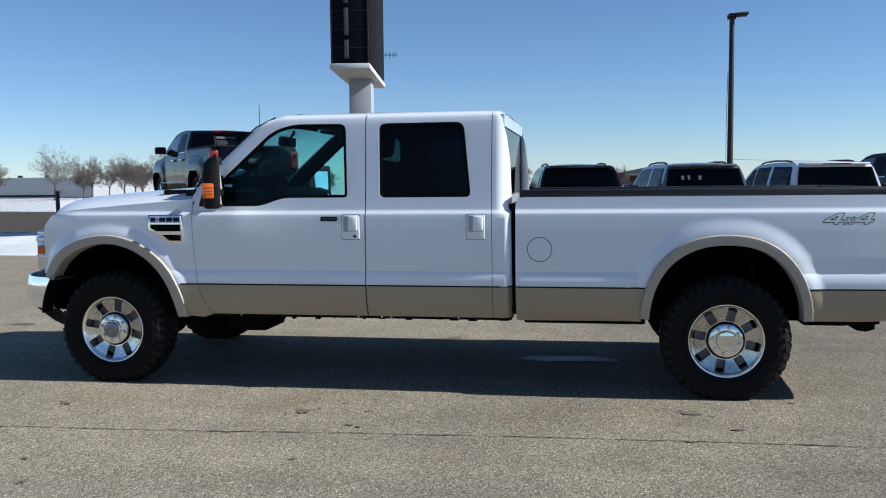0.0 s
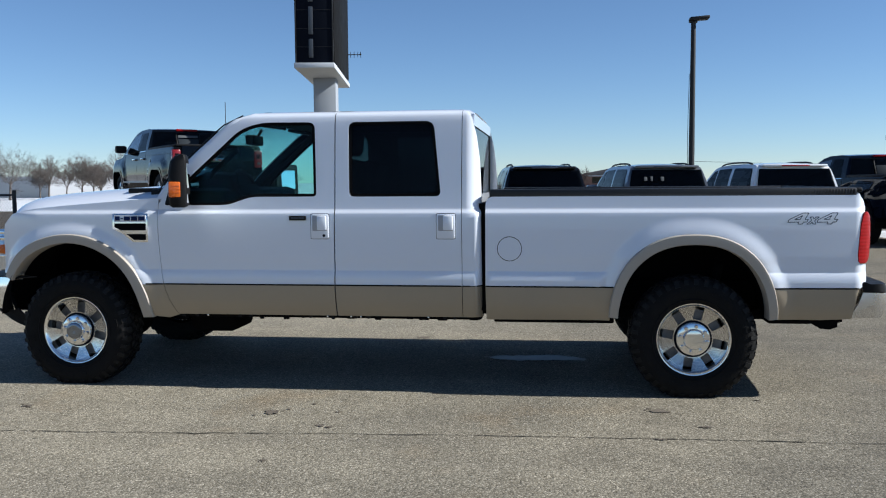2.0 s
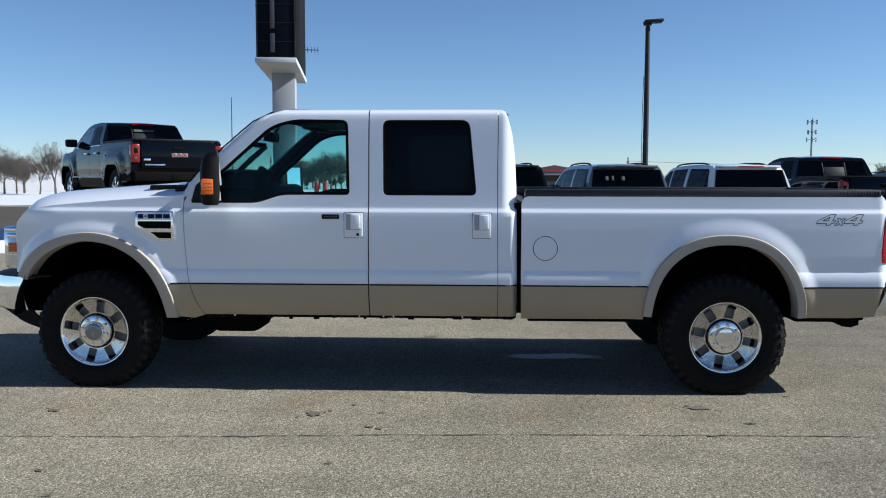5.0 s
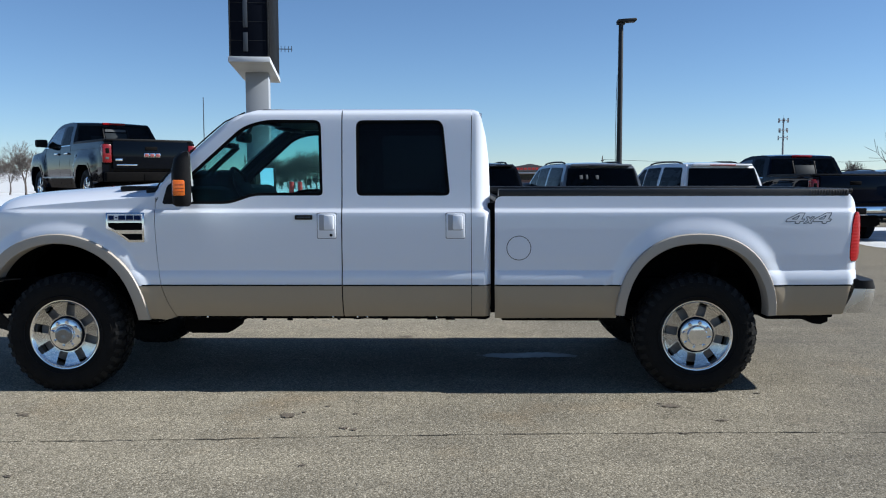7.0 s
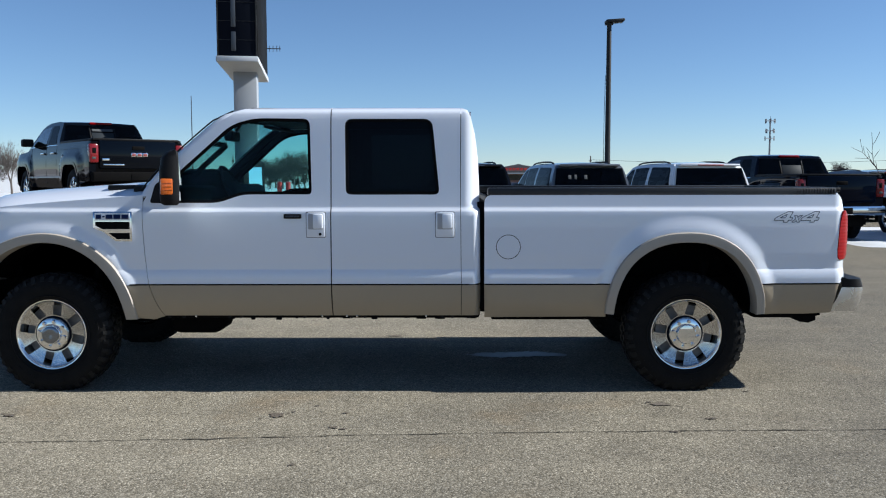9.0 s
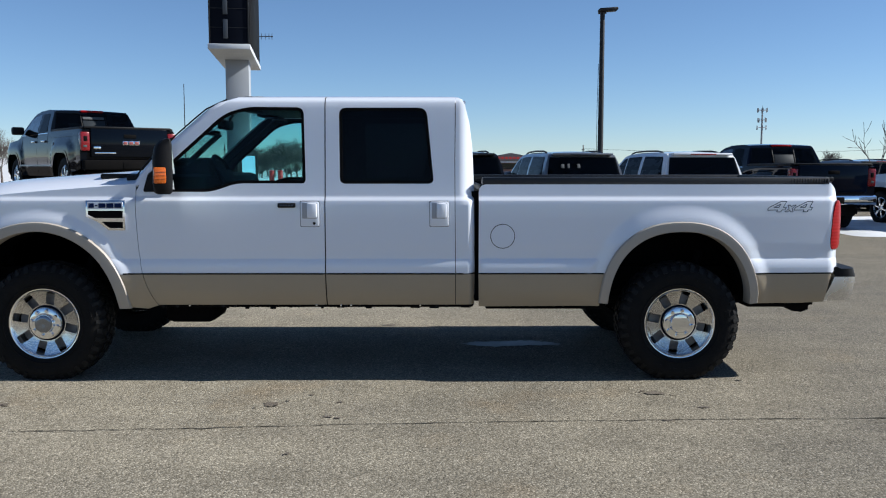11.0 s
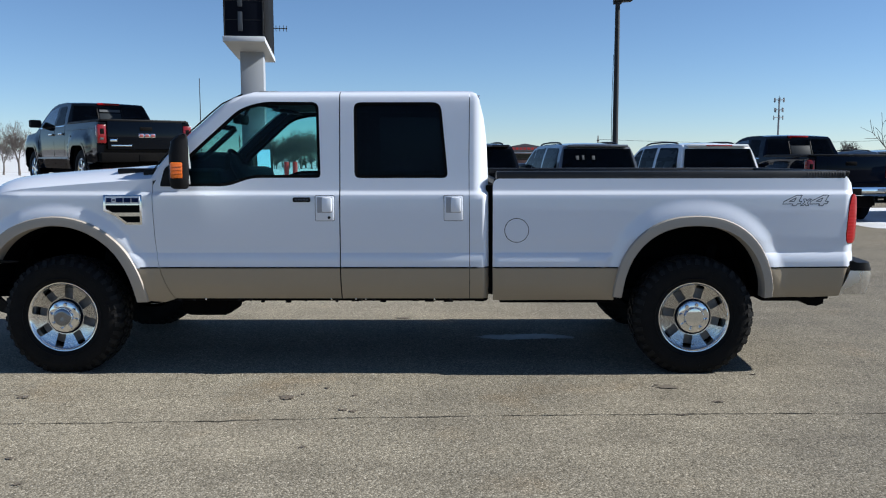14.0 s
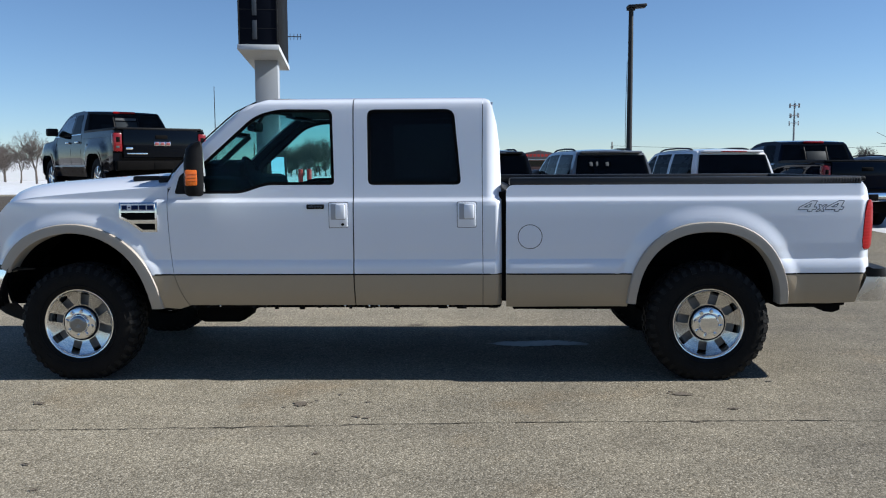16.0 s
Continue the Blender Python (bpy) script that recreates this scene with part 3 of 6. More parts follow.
def sill_bulge(x, z):
    """The rounded step above the two colours' line, running out at the cab's end and before the rear arch."""
    if z >= 0.838 or z <= 0.45:
        return 0.0
    b = 0.0125 * (1 - (max(z - 0.765, 0) / 0.073) ** 2.2) * smoothstep((z - 0.45) / 0.17)
    if x < 2.97:
        return b * smoothstep((2.958 - x) / 0.035)
    b *= 1.44 * smoothstep((x - 2.985) / 0.03)
    return b * smoothstep((arch_e("r", x, z) - 1.10) / 0.08) if x < 4.35 else b


def side_y(x, z):
    y = side_prof(z) - sill_bulge(x, z)
    for k, top, wide in (("f", 0.018, 0.14), ("r", 0.020, 0.19)):
        e = arch_e(k, x, z)
        if e < 1.0 + wide:
            y -= top * smoothstep((1.0 + wide - e) / wide)
    # nose and cab corner roll inwards
    if x < -0.25:
        y += 0.9 * max(0, -0.25 - x) ** 2
    if 2.84 < x < 2.97:
        k = smoothstep((z - 1.20) / 0.10)
        y += k * 6.0 * max(0, x - 2.85) ** 2 + (1 - k) * 25.0 * max(0, x - 2.92) ** 2
    if x >= 2.97:
        y += 0.008 + 0.030 * max(0, x - 4.4) ** 2
    if x > 5.40:
        y += 9.0 * (x - 5.40) ** 2
    return y


def arc_pts(spec, a0, a1, n=18):
    """Points on an arch from angle a0 to a1, measured at its centre from +x."""
    cx, cz, w1, w0, b = spec
    out = []
    for i in range(n + 1):
        a = radians(a0 + (a1 - a0) * i / n)
        p = 2 / full(cx)
        out.append((cx + math.copysign(abs(math.cos(a)) ** p, math.cos(a)) * (w1 if math.cos(a) > 0 else w0), cz + abs(math.sin(a)) ** p * b))
    return out


Z2 = 0.735                     # the line between white and beige
LOW = 0.515                    # the sills' lower edge
GAP = 0.004


def xdoor(z):                  # the front door's leading edge
    return curve_of([(0.50, 0.785), (0.60, 0.735), (0.74, 0.690), (0.9, 0.668), (1.28, 0.652), (1.5, 0.66)])(z)


def arch_x(k, z, behind=True, spec=A_OUT):
    cx, cz, w1, w0, b = spec[k]
    s = max(0, 1 - (max(z - cz, 0) / b) ** full(cx)) ** (1 / full(cx))
    return cx + (w1 * s if behind else -w0 * s)


zz = spread
# front fender, white
HTOP = curve_of([(-0.60, 1.125), (-0.57, 1.180), (-0.5, 1.232), (-0.3, 1.272), (0.0, 1.30), (0.4, 1.33), (0.66, 1.35)])
f_out = [(x, HTOP(x)) for x in zz(0.655, -0.585, 14)]
f_out += [(-0.600, 1.06), (-0.605, 0.86), (-0.585, 0.80)]
f_out += [p for p in reversed(arc_pts(A_OUT["f"], 25, 148, 24))]
f_out += [(xdoor(z) - GAP, z) for z in zz(Z2 + 0.003, 1.33, 8)]
slab("fender", f_out, side_y, M["white"], truck, zcuts=ZC, far=W, step=0.022)
# beige piece behind the front wheel
slab("fender_lower", [(arch_x("f", Z2 - 0.003) - 0.01, Z2 - 0.003)] + [(arch_x("f", z) - 0.01, z) for z in (0.65, 0.55, 0.50)] + [(0.70, 0.485), (xdoor(0.51) - GAP, 0.51)]
     + [(xdoor(z) - GAP, z) for z in (0.56, 0.62, 0.68, Z2 - 0.003)], side_y, M["beige"], truck, zcuts=ZC, far=W, label="beige lower fender panel")


# doors: white upper with window opening, beige lower
def greenhouse_front(z):       # outer edge of the windscreen pillar
    return curve_of([(1.28, 0.60), (1.47, 0.735), (1.60, 0.865), (1.75, 1.035), (1.86, 1.165), (1.905, 1.24), (1.935, 1.33)])(z)


GL_F = rounded([(1.795, 1.868), (1.808, 1.352), (1.335, 1.352), (1.165, 1.295), (0.79, 1.295), (0.86, 1.475), (1.26, 1.832), (1.42, 1.872)],
               [0.05, 0.03, 0.05, 0.05, 0.03, 0.05, 0.08, 0.06])
GL_R = rounded([(2.035, 1.866), (2.632, 1.866), (2.682, 1.350), (2.040, 1.350)], [0.05, 0.06, 0.04, 0.04])
fd = [(xdoor(z), z) for z in zz(Z2 + 0.003, 1.30, 9)] + [(0.735, 1.455)]
fd += [(greenhouse_front(z) + 0.035, z) for z in (1.60, 1.75, 1.86, 1.905)] + [(1.40, 1.945), (1.940 - GAP, 1.952), (1.940 - GAP, Z2 + 0.003)]
rd = [(1.940 + GAP, Z2 + 0.003), (1.940 + GAP, 1.952), (2.826, 1.948), (2.822, 1.5), (2.824, 1.2), (2.828, Z2 + 0.003)]
door_f = slab("front_door", fd, side_y, M["white"], truck, zcuts=ZC, far=W, hole=GL_F, step=0.06)
door_r = slab("rear_door", rd, side_y, M["white"], truck, zcuts=ZC, far=W, hole=GL_R, step=0.06)
for lo, top in (([(xdoor(z), z) for z in (Z2 - 0.003, 0.68, 0.62, 0.56, LOW)] + [(1.944 - GAP, LOW), (1.940 - GAP, Z2 - 0.003)], door_f),
                ([(1.944 + GAP, LOW), (1.940 + GAP, Z2 - 0.003), (2.828, Z2 - 0.003), (2.828, LOW)], door_r)):
    a, b = slab("door_lower", lo, side_y, M["beige"], None, zcuts=ZC, far=W, label="beige lower door skin")
    a.parent, b.parent = top
cc = [(2.832, Z2 + 0.003), (2.828, 1.2), (2.827, 1.5), (2.831, 1.945), (2.875, 1.925), (2.895, 1.88), (2.925, 1.76), (2.945, 1.6), (2.955, 1.38), (2.962, Z2 + 0.003)]
slab("cab_corner", cc, side_y, M["white"], truck, zcuts=ZC, far=W, step=0.03)
slab("cab_corner_lower", [(2.832, LOW), (2.832, Z2 - 0.003), (2.962, Z2 - 0.003), (2.962, LOW)], side_y, M["beige"], truck, zcuts=ZC, far=W, step=0.03, label="beige lower corner")
# dark pinstripe between the colours
for x0, x1 in ((0.56, 0.685), (0.694, 1.934), (1.947, 2.824), (2.834, 2.96), (2.995, 3.845), (4.86, 5.42)):
    slab("pinstripe", [(x0, Z2 - 0.004), (x1, Z2 - 0.004), (x1, Z2 + 0.006), (x0, Z2 + 0.006)], side_y, M["black"], truck, zcuts=(), out=0.003, thick=0.006, far=W)


# glass with black seals
def inset(off):
    return lambda x, z: side_y(x, z) + off


def shrunk(pts, d):
    n, out = len(pts), []
    area = sum(pts[i - 1][0] * pts[i][1] - pts[i][0] * pts[i - 1][1] for i in range(n))
    for i in range(n):
        a, b, c = Vector(pts[i - 1]), Vector(pts[i]), Vector(pts[(i + 1) % n])
        t = (c - a).normalized()
        nrm = Vector((-t.y, t.x)) * (1 if area > 0 else -1)
        out.append(tuple(b + nrm * d))
    return out


for gl, doors, m, lab in ((GL_F, door_f, M["glass"], "clear green-tinted side window"), (GL_R, door_r, M["privacy"], "dark privacy side window")):
    fr = slab("window_seal", shrunk(gl, -0.001), inset(0.006), M["matte"], None, hole=shrunk(gl, 0.020), thick=0.02, far=W, label="black rubber window seal")
    pn = slab("window", shrunk(gl, 0.015), inset(0.014), m, None, thick=0.004, far=W, label=lab)
    for i in (0, 1):
        fr[i].parent = pn[i].parent = doors[i]
        pn[i].visible_shadow = False
# black sail triangle behind the mirror
slab("mirror_sail", rounded([(0.70, 1.295), (0.885, 1.295), (0.885, 1.52), (0.735, 1.42)], 0.02), inset(-0.008), M["black"], truck, thick=0.015, far=W)

# pillars, roof, windscreen, rear window

def wind(u, v):
    """Windscreen surface: u along its rise, v across."""
    z = 1.40 + 0.525 * u
    ye = side_prof(z) + 0.03
    y = ye + (W - 2 * ye) * v
    bow = 0.16 * (1 - (2 * v - 1) ** 2)
    return (greenhouse_front(z) - 0.02 - bow * (1 - 0.5 * u), y, z)


sheet("windscreen", wind, zz(0, 1, 10), zz(0, 1, 17), M["glass"], truck, thick=0.005).visible_shadow = False
for far in (None, W):
    bm = bmesh.new()
    rows = []
    for z in zz(1.34, 1.94, 16):
        x, y = greenhouse_front(z), side_y(0.7, z)
        prof = [(x - 0.03, y + 0.05), (x - 0.015, y + 0.012), (x + 0.005, y), (x + 0.045, y + 0.001), (x + 0.045, y + 0.05)]
        rows.append([bm.verts.new((px, py if far is None else far - py, z)) for px, py in prof])
    for a, b in zip(rows, rows[1:]):
        for i in range(4):
            bm.faces.new((a[i], a[i + 1], b[i + 1], b[i]))
    part("windscreen_pillar", bm, M["white"], truck, smooth=60)
    bm = bmesh.new()
    tube(bm, [(wind(u, 0.0 if far is None else 1.0)[0] - 0.012, (side_prof(1.40 + 0.525 * u) + 0.012) if far is None else W - side_prof(1.40 + 0.525 * u) - 0.012, 1.40 + 0.525 * u) for u in zz(-0.02, 1.0, 9)], 0.005, 6)
    part("windscreen_trim", bm, M["black"], truck)


def roof(u, v):
    """u from front to back, v across."""
    x = 1.245 + (2.885 - 1.245) * u
    e = 0.19
    s = 2 * v - 1
    y = W / 2 + s * (W / 2 - e)
    edge = 1 - abs(s) ** 6
    end = 1 - max(0, abs(2 * u - 1) - 0.82) ** 2 * 6
    return (x, y, 1.902 + 0.075 * edge ** 0.8 * (0.35 + 0.65 * end) - (0.02 if u in (0, 1) else 0))


sheet("roof", roof, [0, 0.02, 0.05, 0.1, 0.2, 0.3, 0.5, 0.7, 0.8, 0.9, 0.95, 0.98, 1], [0.0, 0.01, 0.03, 0.06, 0.1, 0.15, 0.25, 0.4, 0.5, 0.6, 0.75, 0.85, 0.9, 0.94, 0.97, 0.99, 1.0], M["white"], truck, thick=0.02, smooth=60)
# roof clearance lamps
for x, y in ((1.30, 0.42), (1.27, 0.72), (1.26, 1.0), (1.27, 1.28), (1.30, 1.58)):
    part("roof_lamp", boxbm(x + 0.02, x + 0.09, y - 0.03, y + 0.03, 1.945, 1.967, 0.009), M["black"], truck)
# cab back wall with rear window
bm = boxbm(2.88, 2.93, 0.10, W - 0.10, 0.55, 1.36)
box(bm, 2.85, 2.884, 0.16, 0.32, 1.36, 1.90)
box(bm, 2.85, 2.884, W - 0.32, W - 0.16, 1.36, 1.90)
box(bm, 2.85, 2.90, 0.2, W - 0.2, 1.84, 1.92)
part("cab_back", bm, M["white"], truck)
part("rear_window", boxbm(2.885, 2.891, 0.22, W - 0.22, 1.35, 1.85), M["privacy"], truck).visible_shadow = False
for y0 in (0.205, W - 0.235):
    part("rear_window_seal", boxbm(2.882, 2.898, y0, y0 + 0.03, 1.36, 1.85, 0.006), M["black"], truck)
part("third_brake_lamp", boxbm(2.850, 2.893, 0.82, 1.18, 1.875, 1.905, 0.01), M["car_red"], truck)


# hood
def hood(u, v):
    x = 0.66 - 1.32 * u
    nose = max(0, -0.40 - x)
    s = 2 * v - 1
    e = side_y(x, HTOP(max(x, -0.6))) + 0.003
    y = W / 2 + s * (W / 2 - e)
    z = HTOP(max(x, -0.6)) - 0.002 + 0.105 * (1 - abs(s) ** 5) - 1.9 * nose ** 2
    return (x - 0.17 * (1 - s * s) * u ** 3, y, z)


sheet("hood", hood, zz(0, 1, 22), [0, 0.008, 0.02, 0.04, 0.07, 0.11, 0.16, 0.25, 0.4, 0.5, 0.6, 0.75, 0.84, 0.89, 0.93, 0.96, 0.98, 0.992, 1.0], M["white"], truck, thick=0.02, smooth=70)
# cowl vent at the windscreen's foot
for y0 in (0.16, W - 0.50):
    part("cowl_vent", boxbm(0.36, 0.72, y0, y0 + 0.34, 1.380, 1.417, 0.012), M["black"], truck, "black plastic cowl vent")
part("cowl", boxbm(0.56, 0.80, 0.10, W - 0.10, 1.28, 1.412, 0.02), M["black"], truck)
bm = tube(bmesh.new(), [(0.60, 0.45, 1.435), (0.78, 0.75, 1.50), (0.70, 1.05, 1.45)], 0.009)
part("wiper", bm, M["black"], truck)
bm = cone(bmesh.new(), (0.47, W - 0.16, 1.38), (0.47, W - 0.16, 2.19), 0.006, 0.003, 8)
cone(bm, (0.47, W - 0.16, 1.30), (0.47, W - 0.16, 1.40), 0.02, 0.012, 10)
part("antenna", bm, M["pole"], truck)

# grille, headlights, front bumper
bm = boxbm(-0.80, -0.66, 0.42, W - 0.42, 0.82, 1.08, 0.03)
part("grille_back", bm, M["matte"], truck)
for z in (0.86, 0.93, 1.00):
    part("grille_bar", boxbm(-0.835, -0.79, 0.40, W - 0.40, z, z + 0.045, 0.012), M["chrome"], truck, "chrome grille bar")
part("grille_surround", box(box(boxbm(-0.83, -0.70, 0.36, W - 0.36, 1.06, 1.105, 0.015), -0.83, -0.70, 0.36, 0.42, 0.80, 1.08, 0.015), -0.83, -0.70, W - 0.42, W - 0.36, 0.80, 1.08, 0.015), M["chrome"], truck, "chrome grille surround")
for s in (0, 1):
    def Y(a, b):
        return (a, b) if not s else (W - b, W - a)
    hl = part("headlight", boxbm(-0.675, -0.58, *Y(0.115, 0.40), 0.81, 1.065, 0.03), M["lamp"], truck, "clear headlight")
    part("turn_signal", boxbm(-0.662, -0.585, *Y(0.112, 0.30), 0.935, 1.01, 0.012), M["amber"], hl, "amber turn signal")
    part("headlight_bezel", boxbm(-0.672, -0.582, *Y(0.112, 0.34), 1.035, 1.072, 0.012), M["chrome"], hl)
    part("headlight_bezel", boxbm(-0.672, -0.582, *Y(0.112, 0.34), 0.915, 0.932, 0.006), M["chrome"], hl)


def bump_f(u, v):
    """Front bumper: u across, v up its face."""
    s = 2 * u - 1
    y = W / 2 + s * (W / 2 - 0.045)
    wrap = abs(s) ** 9
    x = -0.97 + 0.10 * s * s + 0.10 * abs(s) ** 4 + 0.28 * wrap - 0.03 * math.sin(math.pi * v)
    return (x, y, 0.53 + 0.235 * v)


US = [0, 0.006, 0.016, 0.03, 0.05, 0.08, 0.12, 0.2, 0.3, 0.4, 0.5, 0.6, 0.7, 0.8, 0.88, 0.92, 0.95, 0.97, 0.984, 0.994, 1]
fb = sheet("front_bumper", bump_f, US, zz(0, 1, 7), M["chrome"], truck, "chrome front bumper", thick=0.03, smooth=50)
sheet("bumper_top", lambda u, v: (bump_f(u, 1)[0] + 0.02 + 0.16 * v, bump_f(u, 1)[1], 0.768 + 0.012 * v), US, (0, 1), M["black"], fb, thick=0.01)
sheet("air_dam", lambda u, v: (bump_f(u, 0)[0] + 0.012 + 0.06 * v + 0.10 * v * abs(2 * u - 1), W / 2 + (bump_f(u, 0)[1] - W / 2) * 0.985, 0.535 - 0.16 * v * (0.45 + 0.55 * abs(2 * u - 1) ** 6)), US, zz(0, 1, 4), M["black"], fb, "black plastic air dam", thick=0.012)


# arch flares
def flare(k, a0, a1):
    for far in (None, W):
        bm = bmesh.new()
        n, rows = 30, []
        oi, oo = A_IN[k], A_OUT[k]
        for i in range(n + 1):
            a = a0 + (a1 - a0) * i / n
            (xi, zi), (xo, zo) = arc_pts(oi, a, a, 1)[0], arc_pts(oo, a, a, 1)[0]
            row = []
            for t, d in ((-0.02, -0.10), (0.0, 0.020), (0.05, 0.028), (0.45, 0.031), (0.92, 0.028), (1.0, 0.018), (1.02, -0.01)):
                x, z = xi + (xo - xi) * t, zi + (zo - zi) * t
                y = side_prof(z) + (0.9 * max(0, -0.25 - x) ** 2 if k == "f" else 0) - d - 0.012
                row.append(bm.verts.new((x, y if far is None else far - y, z)))
            rows.append(row)
        for a, b in zip(rows, rows[1:]):
            for i in range(6):
                bm.faces.new((a[i], a[i + 1], b[i + 1], b[i]))
        bmesh.ops.recalc_face_normals(bm, faces=bm.faces)
        part("arch_flare", bm, M["flare"], truck, "beige wheel arch flare", smooth=24)


flare("f", 2, 150)
flare("r", 4, 176)

# bed sides
BT = 1.345
rear_edge = [(5.423, BT), (5.453, 1.31), (5.468, 1.26), (5.460, 1.235), (5.433, 1.19), (5.418, 1.05), (5.413, 0.915), (5.428, 0.895), (5.483, 0.89), (5.490, 0.84), (5.483, 0.775), (5.433, Z2 + 0.003)]
bs = [(2.988, Z2 + 0.003), (2.988, 1.29), (2.992, 1.312), (3.006, 1.335), (3.03, BT)] + rear_edge + arc_pts(A_OUT["r"], 22.4, 157.6, 24)
slab("bed_side", bs, side_y, M["white"], truck, zcuts=ZC, far=W, step=0.022)
slab("bed_side_lower", [(2.992, 0.50), (2.988, Z2 - 0.003)] + [(arch_x("r", z, False) + 0.01, z) for z in (Z2 - 0.003, 0.65, 0.55, 0.505)], side_y, M["beige"], truck, zcuts=ZC, far=W, label="beige lower bed side")
slab("bed_side_lower", [(arch_x("r", z) - 0.01, z) for z in (0.525, 0.6, 0.68, Z2 - 0.003)] + [(5.425, Z2 - 0.003), (5.41, 0.68), (5.388, 0.53), (5.2, 0.522)], side_y, M["beige"], truck, zcuts=ZC, far=W, label="beige lower bed side")
# near-black box that paints in the shade of the gap between cab and bed
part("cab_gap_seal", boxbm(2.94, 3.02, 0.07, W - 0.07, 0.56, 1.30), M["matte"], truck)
# bed rail caps, bed inside, tailgate
for s in (0, 1):
    def Y(a, b):
        return (a, b) if not s else (W - b, W - a)
    bm = boxbm(3.012, 5.41, *Y(0.050, 0.17), 1.338, 1.395, 0.014)
    for v in bm.verts:
        v.co.y += (0.032 if not s else -0.032) * (v.co.x - 3.012) / 2.398
    rc = part("bed_rail_cap", bm, M["rail_cap"], truck, "ribbed black bed rail cap")
    for i in range(14):
        x = 5.14 + i * 0.019
        part("rail_rib", boxbm(x, x + 0.009, *Y(0.073, 0.12), 1.352, 1.383, 0.002), M["rail_rib"], rc)
    part("bed_wall", boxbm(3.0, 5.38, *Y(0.13, 0.16), 1.075, 1.34), M["black"], truck)
    part("wheel_tub", boxbm(3.84, 4.86, *Y(0.13, 0.60), 1.06, 1.09), M["black"], truck)
    part("wheel_tub_side", boxbm(3.84, 4.86, *Y(0.58, 0.60), 0.86, 1.06), M["black"], truck)
    for x0 in (3.84, 4.85):
        part("wheel_tub_end", boxbm(x0, x0 + 0.01, *Y(0.13, 0.60), 0.80, 1.06), M["black"], truck)
    for x0, x1 in ((3.0, 3.84), (4.86, 5.38)):
        part("bed_floor_side", boxbm(x0, x1, *Y(0.13, 0.60), 0.80, 0.86), M["black"], truck)
        part("bed_wall_lower", boxbm(x0, x1, *Y(0.13, 0.16), 0.86, 1.075), M["black"], truck)
part("bed_floor", boxbm(3.0, 5.38, 0.60, W - 0.60, 0.80, 0.86), M["black"], truck)
part("bed_front_wall", boxbm(3.0, 3.03, 0.16, W - 0.16, 0.80, 1.335, 0.006), M["black"], truck)
tg = part("tailgate", boxbm(5.37, 5.45, 0.13, W - 0.13, 0.80, 1.36, 0.02), M["white"], truck, "white tailgate")
part("tailgate_cap", boxbm(5.36, 5.455, 0.12, W - 0.12, 1.362, 1.395, 0.012), M["black"], tg)
part("tailgate_handle", boxbm(5.455, 5.475, 0.88, 1.12, 1.18, 1.26, 0.008), M["chrome"], tg)


# tail lights
def tail_bm():
    bm = bmesh.new()
    prof = [(1.235, 5.452, 5.483), (1.21, 5.434, 5.508), (1.15, 5.416, 5.518), (1.05, 5.406, 5.520), (0.96, 5.400, 5.516), (0.92, 5.404, 5.508), (0.90, 5.420, 5.488)]
    rows = []
    for z, xa, xb in prof:
        row = []
        for t, d in ((0, -0.046), (0.12, -0.034), (0.5, -0.036), (0.85, -0.050), (1, -0.08)):
            x = xa + (xb - xa) * t
            row.append(bm.verts.new((x, side_prof(min(z, 1.2)) + 4.0 * max(0, x - 5.39) ** 2 - d, z)))
        row.append(bm.verts.new((xb - 0.005, 0.16, z)))
        row.append(bm.verts.new((xa, 0.16, z)))
        rows.append(row)
    for a, b in zip(rows, rows[1:]):
        for i in range(7):
            bm.faces.new((a[i], a[(i + 1) % 7], b[(i + 1) % 7], b[i]))
    bm.faces.new(rows[0])
    bm.faces.new(list(reversed(rows[-1])))
    return bm


for far in (False, True):
    bm = tail_bm()
    if far:
        for v in bm.verts:
            v.co.y = W - v.co.y
    tl = part("tail_light", bm, M["red"], truck, "red tail light", smooth=45)


# rear bumper
R_HALF = [(5.405, 0.060), (5.48, 0.052), (5.55, 0.054), (5.590, 0.064), (5.612, 0.085), (5.625, 0.115), (5.640, 0.20), (5.655, 0.40), (5.67, 0.70), (5.675, 0.94)]
R_PATH = R_HALF + [(x, W - y) for x, y in reversed(R_HALF)]
RU = [i / 19 for i in range(20)]


def bump_r(u, v):
    """Rear bumper: u round its plan from one end to the other, v up its face."""
    x, y = R_PATH[round(u * 19)]
    tuck = (1 - v) ** 2
    if u in (0, 1):
        x += 0.05 * v
    return (x - 0.03 * tuck, y + (0.016 * tuck - 0.001 * math.sin(math.pi * v)) * (1 if y < W / 2 else -1), 0.540 + 0.167 * v)


rb = sheet("rear_bumper", bump_r, RU, zz(0, 1, 9), M["bumper"], truck, "chrome rear bumper", thick=0.03, smooth=60)
sheet("bumper_step", lambda u, v: (bump_r(u, 1)[0] * (1 - v) + 5.44 * v, bump_r(u, 1)[1], 0.709 + 0.055 * min(1, 10 * v)), RU, (0, 0.06, 0.1, 0.25, 1), M["black"], rb, "black rubber bumper step", thick=0.012)
bm = boxbm(5.15, 5.42, W / 2 - 0.06, W / 2 + 0.06, 0.50, 0.60, 0.01)
box(bm, 5.10, 5.24, 0.55, 1.45, 0.50, 0.56, 0.01)
part("hitch_receiver", bm, M["matte"], truck)
bm = bmesh.new()
prof = [(5.12, 0.56), (5.38, 0.56), (5.38, 0.488), (5.35, 0.482), (5.35, 0.452), (5.30, 0.434), (5.24, 0.440), (5.15, 0.492)]
a, b = ([bm.verts.new((x, y, z)) for x, z in prof] for y in (0.22, 0.40))
